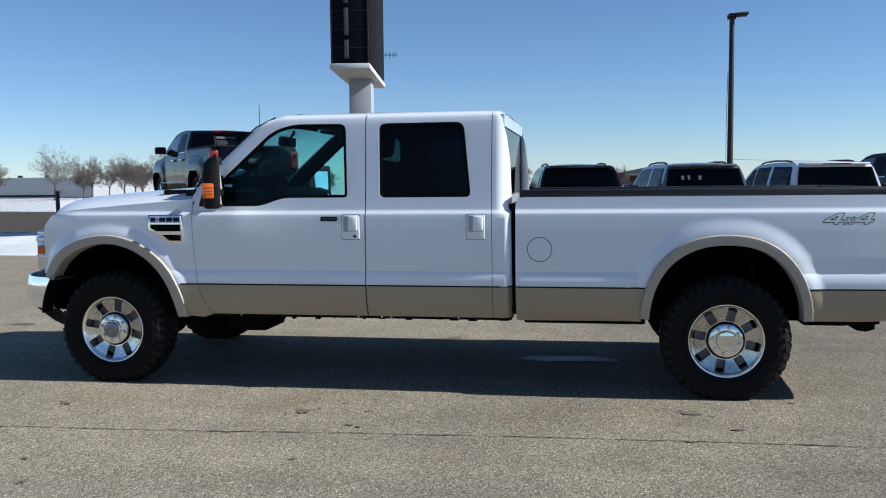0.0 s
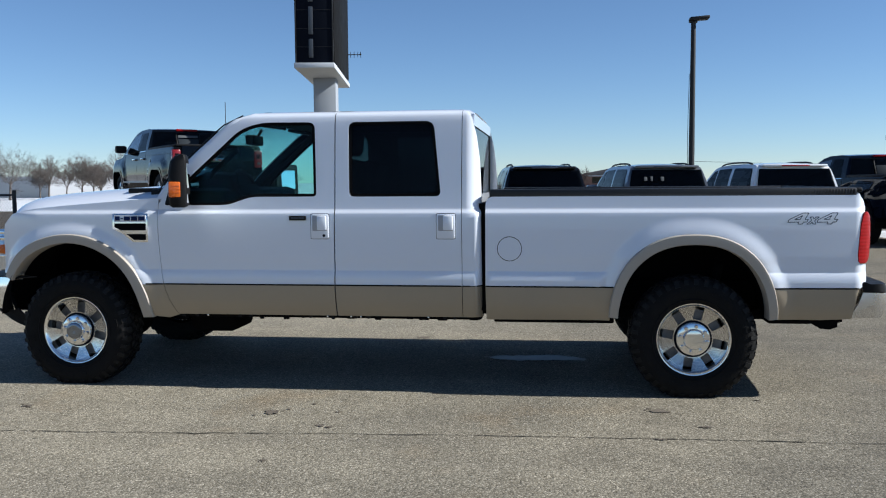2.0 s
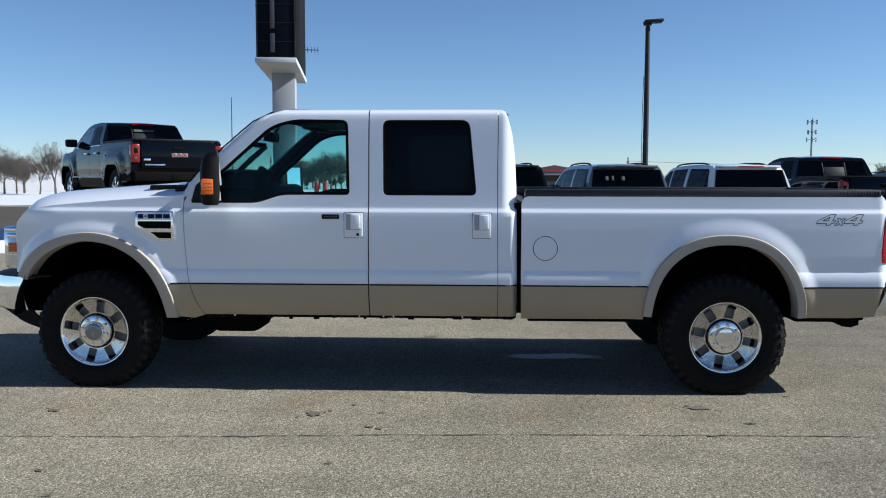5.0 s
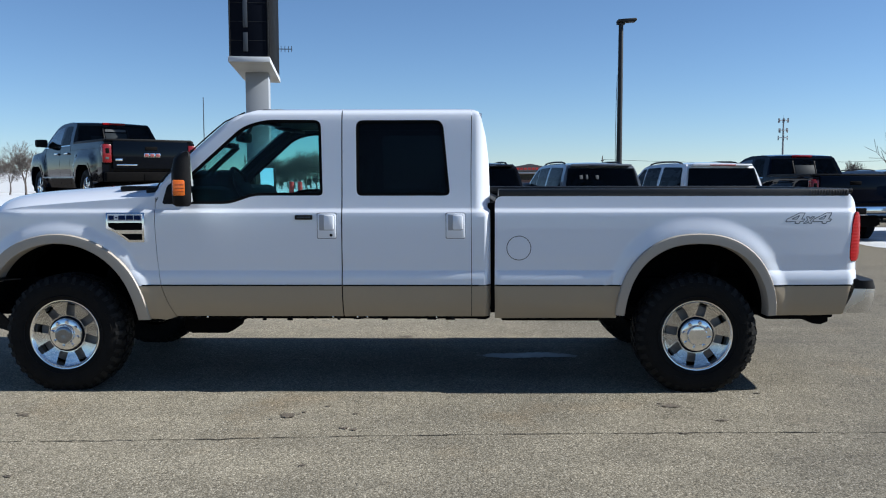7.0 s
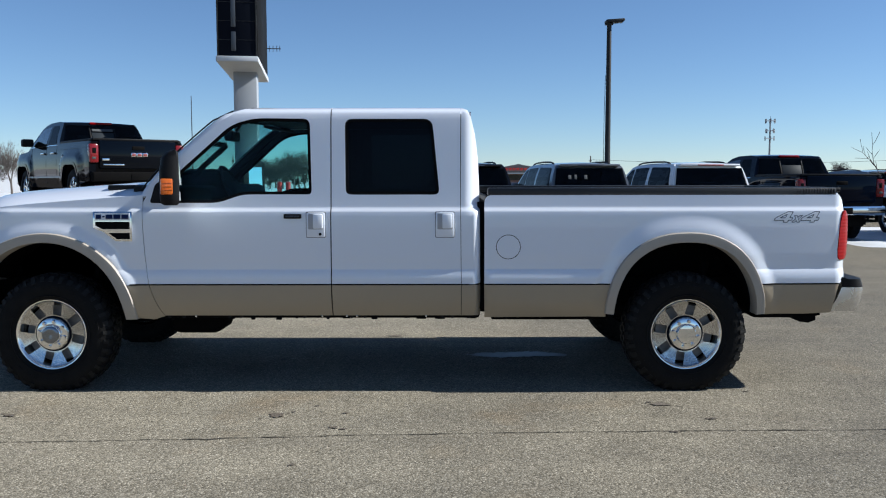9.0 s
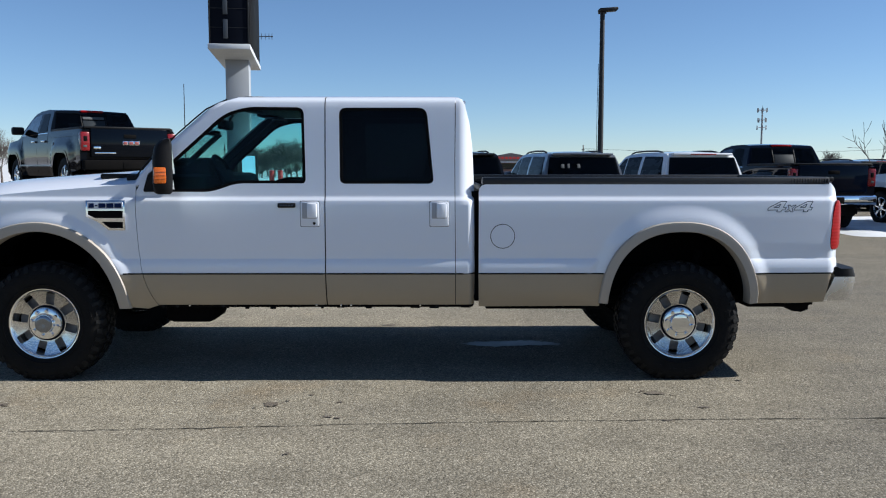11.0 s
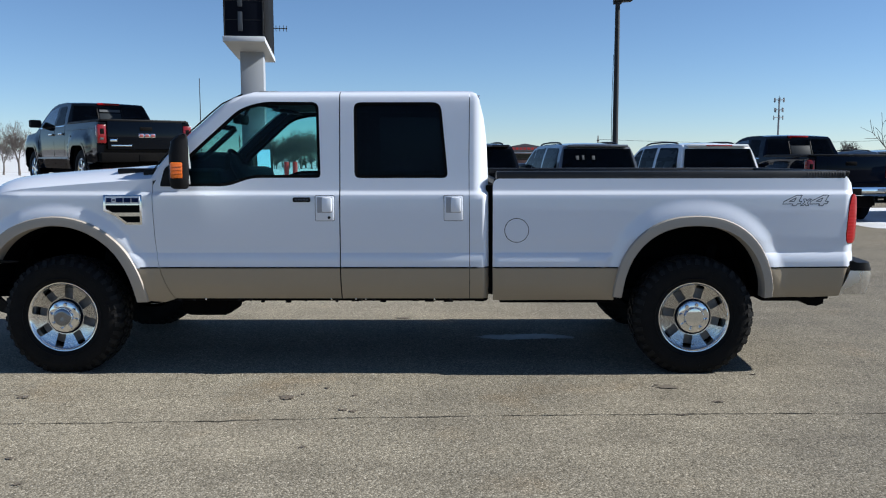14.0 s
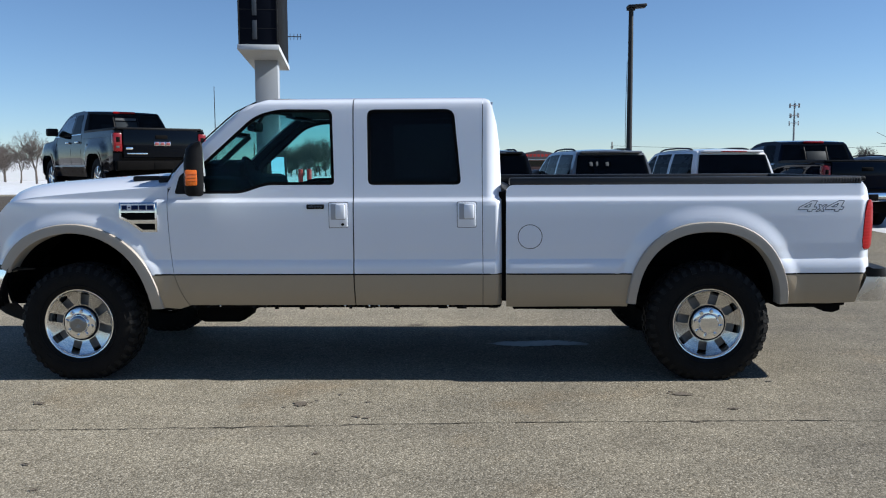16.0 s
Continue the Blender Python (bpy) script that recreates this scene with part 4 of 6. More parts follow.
bm.faces.new(a)
bm.faces.new(list(reversed(b)))
for i in range(len(prof)):
    bm.faces.new((a[i], b[i], b[(i + 1) % len(prof)], a[(i + 1) % len(prof)]))
part("tow_bracket", bm, M["matte"], truck)


# fuel door, handles, badges
def disc_slab(name, cx, cz, r0, r1, material, parent, out):
    return slab(name, [(cx + r1 * math.cos(a), cz + r1 * math.sin(a)) for a in (2 * math.pi * i / 40 for i in range(40))], side_y, material, parent,
                hole=[(cx + r0 * math.cos(a), cz + r0 * math.sin(a)) for a in (2 * math.pi * i / 40 for i in range(40))] if r0 else None, out=out, thick=0.004)


disc_slab("fuel_door", 3.152, 0.992, 0, 0.080, M["white"], truck, 0.0015)
disc_slab("fuel_door_gap", 3.152, 0.992, 0.0792, 0.0845, M["sliding"], truck, 0.0012)
for i, (x0, x1) in enumerate(((1.772, 1.903), (2.653, 2.784))):
    for s in (0, 1):
        d = (door_f, door_r)[i][s]

        def Y(a, b):
            return (a, b) if not s else (W - b, W - a)
        bz = part("handle_bezel", boxbm(x0, x1, *Y(-0.003, 0.05), 1.058, 1.232, 0.012), M["white"], d)
        part("handle_outline", boxbm(x0 - 0.004, x1 + 0.004, *Y(0.0020, 0.05), 1.054, 1.236, 0.012), M["decal"], bz)
        # grey plate: shading of the handle's hollow put into its colour
        part("handle_recess", boxbm(x0 + 0.012, x1 - 0.010, *Y(-0.0055, 0.04), 1.112, 1.224, 0.008), M["recess_shade"], bz)
        part("handle_grip", boxbm(x0 + 0.046, x1 - 0.016, *Y(-0.015, 0.02), 1.118, 1.220, 0.010), M["white"], bz)
        if i == 0:
            part("lock", cone(bmesh.new(), (x1 - 0.035, Y(-0.006, 0)[0], 1.082), (x1 - 0.035, Y(0.01, 0.03)[0], 1.082), 0.010, 0.010, 14), M["black"], bz)
kp = part("keypad", boxbm(1.620, 1.740, -0.009, 0.03, 1.188, 1.220, 0.006), M["black"], door_f[0], "black door keypad")
for k in range(5):
    part("key", boxbm(1.636 + k * 0.019, 1.650 + k * 0.019, -0.011, 0.0, 1.199, 1.209, 0.001), M["decal"], kp)
fv = slab("fender_vent", [(0.318, 1.238), (0.582, 1.238), (0.582, 1.036), (0.47, 1.036), (0.395, 1.095), (0.318, 1.13)], side_y, M["chrome"], truck, thick=0.012, out=0.010, far=None, label="chrome fender vent with badge")[0]
slab("vent_mesh", [(0.336, 1.168), (0.566, 1.168), (0.566, 1.118), (0.385, 1.118), (0.336, 1.142)], side_y, M["matte"], fv, thick=0.01, out=0.016)
slab("vent_mesh", [(0.425, 1.092), (0.566, 1.092), (0.566, 1.050), (0.482, 1.050)], side_y, M["matte"], fv, thick=0.01, out=0.016)
slab("badge_plate", [(0.332, 1.228), (0.568, 1.228), (0.568, 1.178), (0.332, 1.178)], side_y, M["decal_light"], fv, thick=0.004, out=0.014)
# the model's mark as plain bars
x = 0.340
for wd in (0.036, 0.016, 0.046, 0.046, 0.046):
    z0, z1 = (1.188, 1.218) if wd > 0.02 else (1.199, 1.208)
    b0 = slab("badge_bar", [(x, z0), (x + wd, z0), (x + wd, z1), (x, z1)], side_y, M["badge_blue"], fv, thick=0.004, out=0.018)[0]
    x += wd + 0.008
# the 4x4 decal: outlined italic figures
FOUR = [(0.0, 0.16), (0.02, 0.40), (0.62, 1.0), (0.92, 1.0), (0.84, 0.42), (1.02, 0.42), (0.98, 0.18), (0.81, 0.18), (0.79, 0.0), (0.55, 0.0), (0.57, 0.18)]
FOUR_IN = [(0.30, 0.42), (0.59, 0.42), (0.64, 0.76)]
EX_ = [(0.0, 0.0), (0.34, 0.5), (0.08, 1.0), (0.38, 1.0), (0.52, 0.72), (0.70, 1.0), (1.0, 1.0), (0.66, 0.5), (0.92, 0.0), (0.62, 0.0), (0.48, 0.28), (0.30, 0.0)]


def decal_pts(shape, x0, wd, ht, z0=1.158, lean=0.35):
    return [(x0 + px * wd + pz * ht * lean, z0 + pz * ht) for px, pz in shape]


for shape, inner, x0, wd, ht in ((FOUR, FOUR_IN, 4.958, 0.122, 0.072), (EX_, None, 5.083, 0.062, 0.046), (FOUR, FOUR_IN, 5.142, 0.122, 0.072)):
    fig = slab("decal_figure", decal_pts(shape, x0, wd, ht), side_y, M["decal_light"], truck, thick=0.002, out=0.0003, hole=decal_pts(inner, x0, wd, ht) if inner else None, label="silver decal figure")[0]
    bm = bmesh.new()
    for loop in (shape, inner):
        if loop:
            pts = [(x, side_y(x, z) - 0.0004, z) for x, z in decal_pts(loop, x0, wd, ht)]
            tube(bm, pts + pts[:1], 0.0025, 8)
    for v in bm.verts:
        v.co.y = side_y(v.co.x, v.co.z) - 0.0005 + 0.12 * (v.co.y - side_y(v.co.x, v.co.z) + 0.0004)
    part("decal_outline", bm, M["decal"], fig, "dark grey outline")


# tow mirrors
for s in (0, 1):
    def Y(a, b):
        return (a, b) if not s else (W - b, W - a)
    bm = bmesh.new()
    rows = []
    for z, xa, xb in ((1.288, 0.905, 0.985), (1.30, 0.888, 0.998), (1.36, 0.880, 1.002), (1.52, 0.882, 1.002), (1.60, 0.898, 1.002), (1.635, 0.93, 0.998), (1.648, 0.96, 0.985)):
        rows.append([bm.verts.new((x, y if not s else W - y, z)) for x, y in ((xa, -0.27), (xa + 0.02, -0.295), (xb - 0.01, -0.30), (xb, -0.29), (xb, -0.055), (xb - 0.02, -0.045), (xa + 0.03, -0.05), (xa, -0.09))])
    for a, b in zip(rows, rows[1:]):
        for i in range(8):
            bm.faces.new((a[i], a[(i + 1) % 8], b[(i + 1) % 8], b[i]))
    bm.faces.new(rows[0])
    bm.faces.new(list(reversed(rows[-1])))
    mi = part("tow_mirror", bm, M["black"], truck, "black folding tow mirror", smooth=50)
    piv, turn = Vector((0.95, -0.06 if not s else W + 0.06, 0)), radians(19 if not s else -38)
    mi.matrix_basis = Matrix.Translation(piv + Vector((-0.105 if s else -0.080, 0, -0.03 if s else 0))) @ Matrix.Rotation(turn, 4, "Z") @ Matrix.Translation((0, 0, 1.45)) @ Matrix.Rotation(radians(-2.2 if s else 0), 4, "Y") @ Matrix.Translation((0, 0, -1.45)) @ Matrix.Translation(-piv)
    lp = part("mirror_lamp", boxbm(0.884, 0.962, *Y(-0.305, -0.25), 1.357, 1.462, 0.010), M["amber"], mi, "amber mirror lamp")
    for z in (1.388, 1.41, 1.432):
        part("lens_rib", boxbm(0.888, 0.958, *Y(-0.308, -0.29), z, z + 0.004), M["amber"], lp)
    for z0, z1 in ((1.42, 1.592), (1.318, 1.375)):
        tip = Matrix.Translation((1.0, 0, (z0 + z1) / 2)) @ Matrix.Rotation(radians(-5 if not s else 0), 4, "Y") @ Matrix.Translation((-1.0, 0, -(z0 + z1) / 2))
        part("mirror_glass", boxbm(0.998, 1.009, *(Y(-0.275, -0.07) if not s else Y(-0.258, -0.104)), z0, z1), M["mirror"], mi, smooth=None, m=tip)
    bm = boxbm(0.90, 0.95, *Y(-0.08, 0.08), 1.335, 1.365, 0.008)
    box(bm, 0.90, 0.95, *Y(-0.08, 0.08), 1.44, 1.47, 0.008)
    part("mirror_arm", bm, M["black"], mi)


# dark inner trim along the windscreen pillars
for s in (0, 1):
    bm = bmesh.new()
    rows = []
    for z in zz(1.30, 1.90, 14):
        x, y = greenhouse_front(z), side_prof(z) + 0.045
        rows.append([bm.verts.new((px, py if not s else W - py, z)) for px, py in ((x - 0.01, y), (x + 0.085, y), (x + 0.075, y + 0.05), (x + 0.0, y + 0.055))])
    for a, b in zip(rows, rows[1:]):
        for i in range(4):
            bm.faces.new((a[i], a[(i + 1) % 4], b[(i + 1) % 4], b[i]))
    part("pillar_trim", bm, M["interior"], truck, "dark inner pillar trim", smooth=60)
# grab handle on the driver's pillar
off, rad = 0.20, 0.019
hp = [(greenhouse_front(z) + off, side_prof(z) + 0.10, z - 0.03) for z in zz(1.52, 1.72, 6)]
ends = [(x - off + 0.06, y, z + dz) for (x, y, z), dz in ((hp[0], -0.01), (hp[-1], 0.02))]
part("grab_handle", tube(bmesh.new(), [ends[0]] + hp + [ends[1]], rad, 8), M["interior"], truck)
# dark trim inside the door frames
for line, gl, doors in ((fd, GL_F, door_f), (rd, GL_R, door_r)):
    up = [p for p in line if p[1] > 1.29]
    xs = [p[0] for p in line]
    ring = [(max(min(xs), 0.70), 1.28)] + up + [(max(xs), 1.28)] if doors is door_f else [(min(xs), 1.28)] + up + [(max(xs), 1.28)]
    a, b = slab("frame_trim", ring, inset(0.023), M["interior"], None, hole=gl, thick=0.012, far=W, label="dark inner door frame trim")
    a.parent, b.parent = doors


# wheels
def wheel(parent, m):
    wh = new("wheel")
    wh.parent = parent
    wh.matrix_basis = m
    # tyre carcass, turned about y; outer face at -y
    prof = [(0.238, -0.105), (0.246, -0.125), (0.275, -0.136), (0.33, -0.140), (0.375, -0.132), (0.398, -0.112), (TR - 0.011, -0.085), (TR - 0.011, 0.085), (0.398, 0.112), (0.375, 0.132), (0.30, 0.138), (0.238, 0.105)]
    bm = lathe(bmesh.new(), prof, 64)
    ty = part("tyre", bm, M["rubber"], wh, "knobbly all-terrain tyre", smooth=50)
    # tread: staggered lugs, centre blocks and shoulder bars
    bm = bmesh.new()
    n = 38
    for k in range(n):
        for y, wd, hgt, da, st in ((-0.098, 0.040, 0.014, 0.0, 0.6), (-0.052, 0.038, 0.012, 0.35, 0.62), (0.0, 0.042, 0.012, 0.0, 0.6), (0.052, 0.038, 0.012, 0.6, 0.62), (0.098, 0.040, 0.014, 0.5, 0.6)):
            a = 2 * math.pi * (k + da) / n
            L = 2 * math.pi * TR / n * st
            mm = Matrix.Rotation(-a, 4, "Y") @ Matrix.Translation((TR - 0.006 - (0.012 if abs(y) > 0.09 else 0), y, 0)) @ Matrix.Rotation(0.35 if y else -0.35, 4, "X") @ (Matrix.Rotation(math.copysign(0.5, y), 4, "Z") if abs(y) > 0.09 else Matrix())
            r = bmesh.ops.create_cube(bm, size=1, matrix=mm @ Matrix.Diagonal((hgt, wd, L, 1)))
        a = 2 * math.pi * (k + 0.1) / n
        for sgn in (-1, 1):
            mm = Matrix.Rotation(-a, 4, "Y") @ Matrix.Translation((0.384, sgn * 0.124, 0)) @ Matrix.Rotation(math.copysign(1.1, sgn), 4, "Z")
            bmesh.ops.create_cube(bm, size=1, matrix=mm @ Matrix.Diagonal((0.011, (0.034, 0.050, 0.040)[k % 3], (0.032, 0.026)[k % 2], 1)))
    part("tread", bm, M["tread"], ty, smooth=None)
    # raised ring and bars on the sidewall
    bm = lathe(bmesh.new(), [(0.268, -0.135), (0.272, -0.141), (0.277, -0.137)], 48)
    for k in range(20):
        a = 2 * math.pi * k / 20
        if k % 10 < 6:
            mm = Matrix.Rotation(-a, 4, "Y") @ Matrix.Translation((0.325, -0.140, 0))
            bmesh.ops.create_cube(bm, size=1, matrix=mm @ Matrix.Diagonal((0.026, 0.006, 0.05, 1)))
    part("sidewall_relief", bm, M["rubber"], ty)
    # rim: barrel and slotted face
    bm = lathe(bmesh.new(), [(0.2475, -0.112), (0.247, -0.1195), (0.2425, -0.122), (0.236, -0.1205), (0.229, -0.112), (0.222, -0.10), (0.215, 0.10)], 64)
    part("rim_barrel", bm, M["alloy"], wh)
    rr = [0.088, 0.108, 0.122, 0.131, 0.138, 0.155, 0.175, 0.194, 0.210, 0.217, 0.2235, 0.229, 0.236]
    yy = [-0.080, -0.081, -0.082, -0.083, -0.084, -0.088, -0.093, -0.098, -0.102, -0.104, -0.107, -0.111, -0.119]
    bm = bmesh.new()
    g, cols = [], []
    for r, y in zip(rr, yy):
        h = (0.029 if 0.135 < r < 0.221 else 0.023) / r
        row = []
        for k in range(8):
            c = 2 * math.pi * (k + 0.5) / 8
            q = math.pi / 8
            for o in (-q, -0.75 * q - 0.25 * h, -(q + h) / 2, -h - 0.006 / r, -h, -h / 3, h / 3, h, h + 0.006 / r, (q + h) / 2, 0.75 * q + 0.25 * h):
                row.append(bm.verts.new((r * math.cos(c + o), y, r * math.sin(c + o))))
        g.append(row)
    na = len(g[0])
    for i in range(len(rr) - 1):
        rm = (rr[i] + rr[i + 1]) / 2
        for k in range(na):
            if 0.128 < rm < 0.225 and 4 <= k % 11 <= 6:
                continue
            k2 = (k + 1) % na
            bm.faces.new((g[i][k], g[i][k2], g[i + 1][k2], g[i + 1][k]))
    bmesh.ops.solidify(bm, geom=bm.faces[:], thickness=-0.028)
    part("rim_face", bm, M["alloy"], wh, "polished slotted alloy wheel face", smooth=40)
    # brake disc behind the slots
    part("brake_disc", lathe(bmesh.new(), [(0.02, -0.045), (0.196, -0.045), (0.206, -0.02), (0.206, 0.0), (0.02, 0.0)], 40), M["brake"], wh)
    part("wheel_back", lathe(bmesh.new(), [(0.01, 0.02), (0.216, 0.02), (0.216, 0.06), (0.01, 0.06)], 40), M["matte"], wh)
    # flat dark ring: the shadow round the hub painted as colour
    part("hub_groove", lathe(bmesh.new(), [(0.112, -0.084), (0.1235, -0.0855)], 40, False), M["hub_groove"], wh, "dark ring of painted shade in the groove round the hub")
    hub = part("hub_cap", lathe(bmesh.new(), [(0.111, -0.07), (0.1125, -0.100), (0.107, -0.110), (0.100, -0.1125), (0.071, -0.1145), (0.068, -0.126), (0.062, -0.133), (0.035, -0.1365), (0.001, -0.137)], 40), M["chrome"], wh, "chrome hub cap")
    for k in range(8):
        a = 2 * math.pi * (k + 0.5) / 8
        x, z = 0.0885 * math.cos(a), 0.0885 * math.sin(a)
        part("lug_nut", cone(bmesh.new(), (x, -0.108, z), (x, -0.131, z), 0.0150, 0.010, 10), M["chrome"], hub)
    return wh


w1 = wheel(truck, pose(FX, 0.115, HZ, 0, -10.5, 0))


def copy_part(ob, m):
    made = {}
    for o in (ob, *ob.children_recursive):
        made[o] = o.copy()
        scene.collection.objects.link(made[o])
        made[o].parent = made.get(o.parent, o.parent)
    made[ob].matrix_basis = m
    return made[ob]


copy_part(w1, pose(RX, 0.115, HZ, 0, -11.5, 0))
copy_part(w1, pose(FX, W - 0.115, HZ, 0, 20, 180))
copy_part(w1, pose(RX, W - 0.115, HZ, 0, 33, 180))
# front hub opening is darker: locking hub ring
for x in (FX,):
    part("locking_hub", lathe(bmesh.new(), [(0.001, -0.1385), (0.030, -0.1415), (0.048, -0.1415), (0.060, -0.1365)], 24, False), M["hub_dark"], truck, "dark locking hub centre", m=pose(x, 0.115, HZ))

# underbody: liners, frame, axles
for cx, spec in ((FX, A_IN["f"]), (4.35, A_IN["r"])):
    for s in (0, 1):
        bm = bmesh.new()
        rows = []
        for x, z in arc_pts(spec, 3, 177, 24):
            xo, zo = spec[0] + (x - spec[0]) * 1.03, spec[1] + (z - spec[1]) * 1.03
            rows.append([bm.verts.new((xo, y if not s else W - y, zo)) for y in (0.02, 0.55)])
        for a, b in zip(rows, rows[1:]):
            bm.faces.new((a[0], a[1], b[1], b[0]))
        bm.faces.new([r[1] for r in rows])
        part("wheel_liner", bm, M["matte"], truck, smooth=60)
for y in (0.45, W - 0.55):
    part("frame_rail", boxbm(-0.7, 5.35, y, y + 0.10, 0.56, 0.74, 0.01), M["matte"], truck)
for x in (FX, RX):
    bm = cone(bmesh.new(), (x, 0.2, HZ), (x, W - 0.2, HZ), 0.055, 0.055, 12)
    bmesh.ops.create_uvsphere(bm, u_segments=16, v_segments=10, radius=0.19, matrix=Matrix.Translation((x, 0.85 if x == FX else 1.0, HZ)))
    part("axle", bm, M["matte"], truck)
    for y in (0.30, W - 0.30):
        part("shock_absorber", cone(bmesh.new(), (x + 0.12, y, HZ + 0.02), (x + 0.22, y + 0.05, 0.86), 0.03, 0.03, 10), M["matte"], truck)
        part("leaf_spring", boxbm(x - 0.6, x + 0.6, y - 0.035, y + 0.035, HZ + 0.10, HZ + 0.16, 0.01), M["matte"], truck)
bm = tube(bmesh.new(), [(1.0, 1.0, 0.48), (RX, 1.0, 0.42)], 0.05)
box(bm, 0.5, 1.5, 0.75, 1.25, 0.40, 0.62, 0.05)
part("transmission", bm, M["matte"], truck)
part("transfer_case", boxbm(0.70, 1.08, 0.38, 0.80, 0.325, 0.60, 0.06), M["matte"], truck)
part("fuel_tank", boxbm(2.3, 3.5, 0.42, 0.95, 0.50, 0.72, 0.05), M["matte"], truck)
part("bed_crossmember", boxbm(3.04, 3.86, 0.11, 0.32, 0.474, 0.54, 0.012), M["matte"], truck)
part("bed_crossmember", boxbm(4.88, 5.16, 0.14, 0.36, 0.482, 0.54, 0.012), M["matte"], truck)
part("exhaust_pipe", tube(bmesh.new(), [(1.4, 1.45, 0.52), (3.5, 1.5, 0.52), (4.1, 1.6, 0.62), (5.3, 1.75, 0.55)], 0.045), M["matte"], truck)
part("sill", boxbm(0.70, 2.96, 0.08, 0.30, 0.49, 0.62, 0.02), M["matte"], truck)
part("sill", boxbm(0.70, 2.96, W - 0.30, W - 0.08, 0.49, 0.62, 0.02), M["matte"], truck)
for x in (0.80, 0.90, 1.22, 1.30, 1.74, 1.90, 2.07, 2.16, 2.70, 2.77):
    part("sill_bolt", cone(bmesh.new(), (x, 0.07, 0.503), (x, 0.10, 0.503), 0.012, 0.012, 8), M["black"], truck)
rnd = random.Random(8)
x = 0.80
while x < 2.92:
    wd = rnd.uniform(0.015, 0.07)
    part("sill_tab", boxbm(x, min(x + wd, 2.95), 0.075, 0.10, 0.494 - rnd.uniform(0.0, 0.016), 0.53, 0.003), M["matte"], truck)
    x += wd + rnd.uniform(0.03, 0.20)
for x in (0.98, 1.86, 2.03, 2.10, 2.58):
    part("sill_clip", boxbm(x, x + 0.012, 0.066, 0.08, 0.500, 0.512, 0.002), M["chrome"], truck)
part("cab_floor", boxbm(0.70, 2.92, 0.10, W - 0.10, 0.60, 0.70), M["interior"], truck)
part("firewall", boxbm(0.60, 0.68, 0.10, W - 0.10, 0.60, 1.36), M["interior"], truck)
part("engine_block", boxbm(-0.5, 0.55, 0.55, W - 0.55, 0.55, 1.15, 0.05), M["matte"], truck)

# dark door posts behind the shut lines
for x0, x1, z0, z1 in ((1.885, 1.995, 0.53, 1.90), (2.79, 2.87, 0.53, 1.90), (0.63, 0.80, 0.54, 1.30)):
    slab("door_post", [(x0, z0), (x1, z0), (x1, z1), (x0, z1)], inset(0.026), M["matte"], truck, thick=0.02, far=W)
# cab inside
part("headliner", boxbm(1.30, 2.86, 0.24, W - 0.24, 1.888, 1.905, 0.005), M["interior"], truck)


part("dashboard", boxbm(0.62, 1.12, 0.11, W - 0.11, 1.02, 1.415, 0.07), M["interior"], truck, "dark dashboard")
part("instrument_hood", boxbm(0.82, 1.10, 0.30, 0.84, 1.26, 1.53, 0.06), M["interior"], truck)
part("centre_stack", boxbm(0.98, 1.16, 0.86, 1.14, 0.72, 1.34, 0.03), M["interior"], truck)
part("console", boxbm(1.16, 1.90, 0.86, 1.14, 0.70, 1.00, 0.05), M["interior"], truck)
sw = Matrix.Translation((1.15, 0.56, 1.375)) @ Matrix.Rotation(radians(62), 4, "Y")
bm = bmesh.new()
ring = []
for i in range(28):
    a = 2 * math.pi * i / 28
    c = Vector((0.19 * math.cos(a), 0.19 * math.sin(a), 0))
    ring.append([bm.verts.new(sw @ (c + 0.016 * (math.cos(b) * c.normalized() + math.sin(b) * Vector((0, 0, 1))))) for b in (2 * math.pi * j / 8 for j in range(8))])
for i in range(28):
    for j in range(8):
        bm.faces.new((ring[i][j], ring[i - 1][j], ring[i - 1][(j + 1) % 8], ring[i][(j + 1) % 8]))
stw = part("steering_wheel", bm, M["interior"], truck, smooth=60)
bm = box(bmesh.new(), -0.07, 0.07, -0.18, 0.18, -0.02, 0.02, 0.01, sw)
cone(bm, sw @ Vector((0, 0, 0)), sw @ Vector((0, 0, -0.3)), 0.03, 0.04, 10)
part("steering_column", bm, M["interior"], stw)


def seat(x, y, w):
    st = part("seat", boxbm(x - 0.30, x + 0.25, y - w / 2, y + w / 2, 0.95, 1.10, 0.05), M["seat"], truck, "dark leather seat")
    bm = box(bmesh.new(), -0.09, 0.09, -w / 2, w / 2, 0, 0.60, 0.06)
    part("backrest", bm, M["seat"], st, m=pose(x + 0.22, y, 1.04, 0, 14, 0))
    for yy_ in ((y,) if w < 0.8 else (y - 0.45, y + 0.45)):
        bm = box(bmesh.new(), -0.055, 0.055, -0.14, 0.14, 0, 0.20, 0.05)
        part("headrest", bm, M["seat"], st, m=pose(x + 0.37, yy_, 1.64, 0, 8, 0))
    part("seat_base", boxbm(x - 0.2, x + 0.2, y - w / 2 + 0.05, y + w / 2 - 0.05, 0.70, 0.96), M["interior"], st)


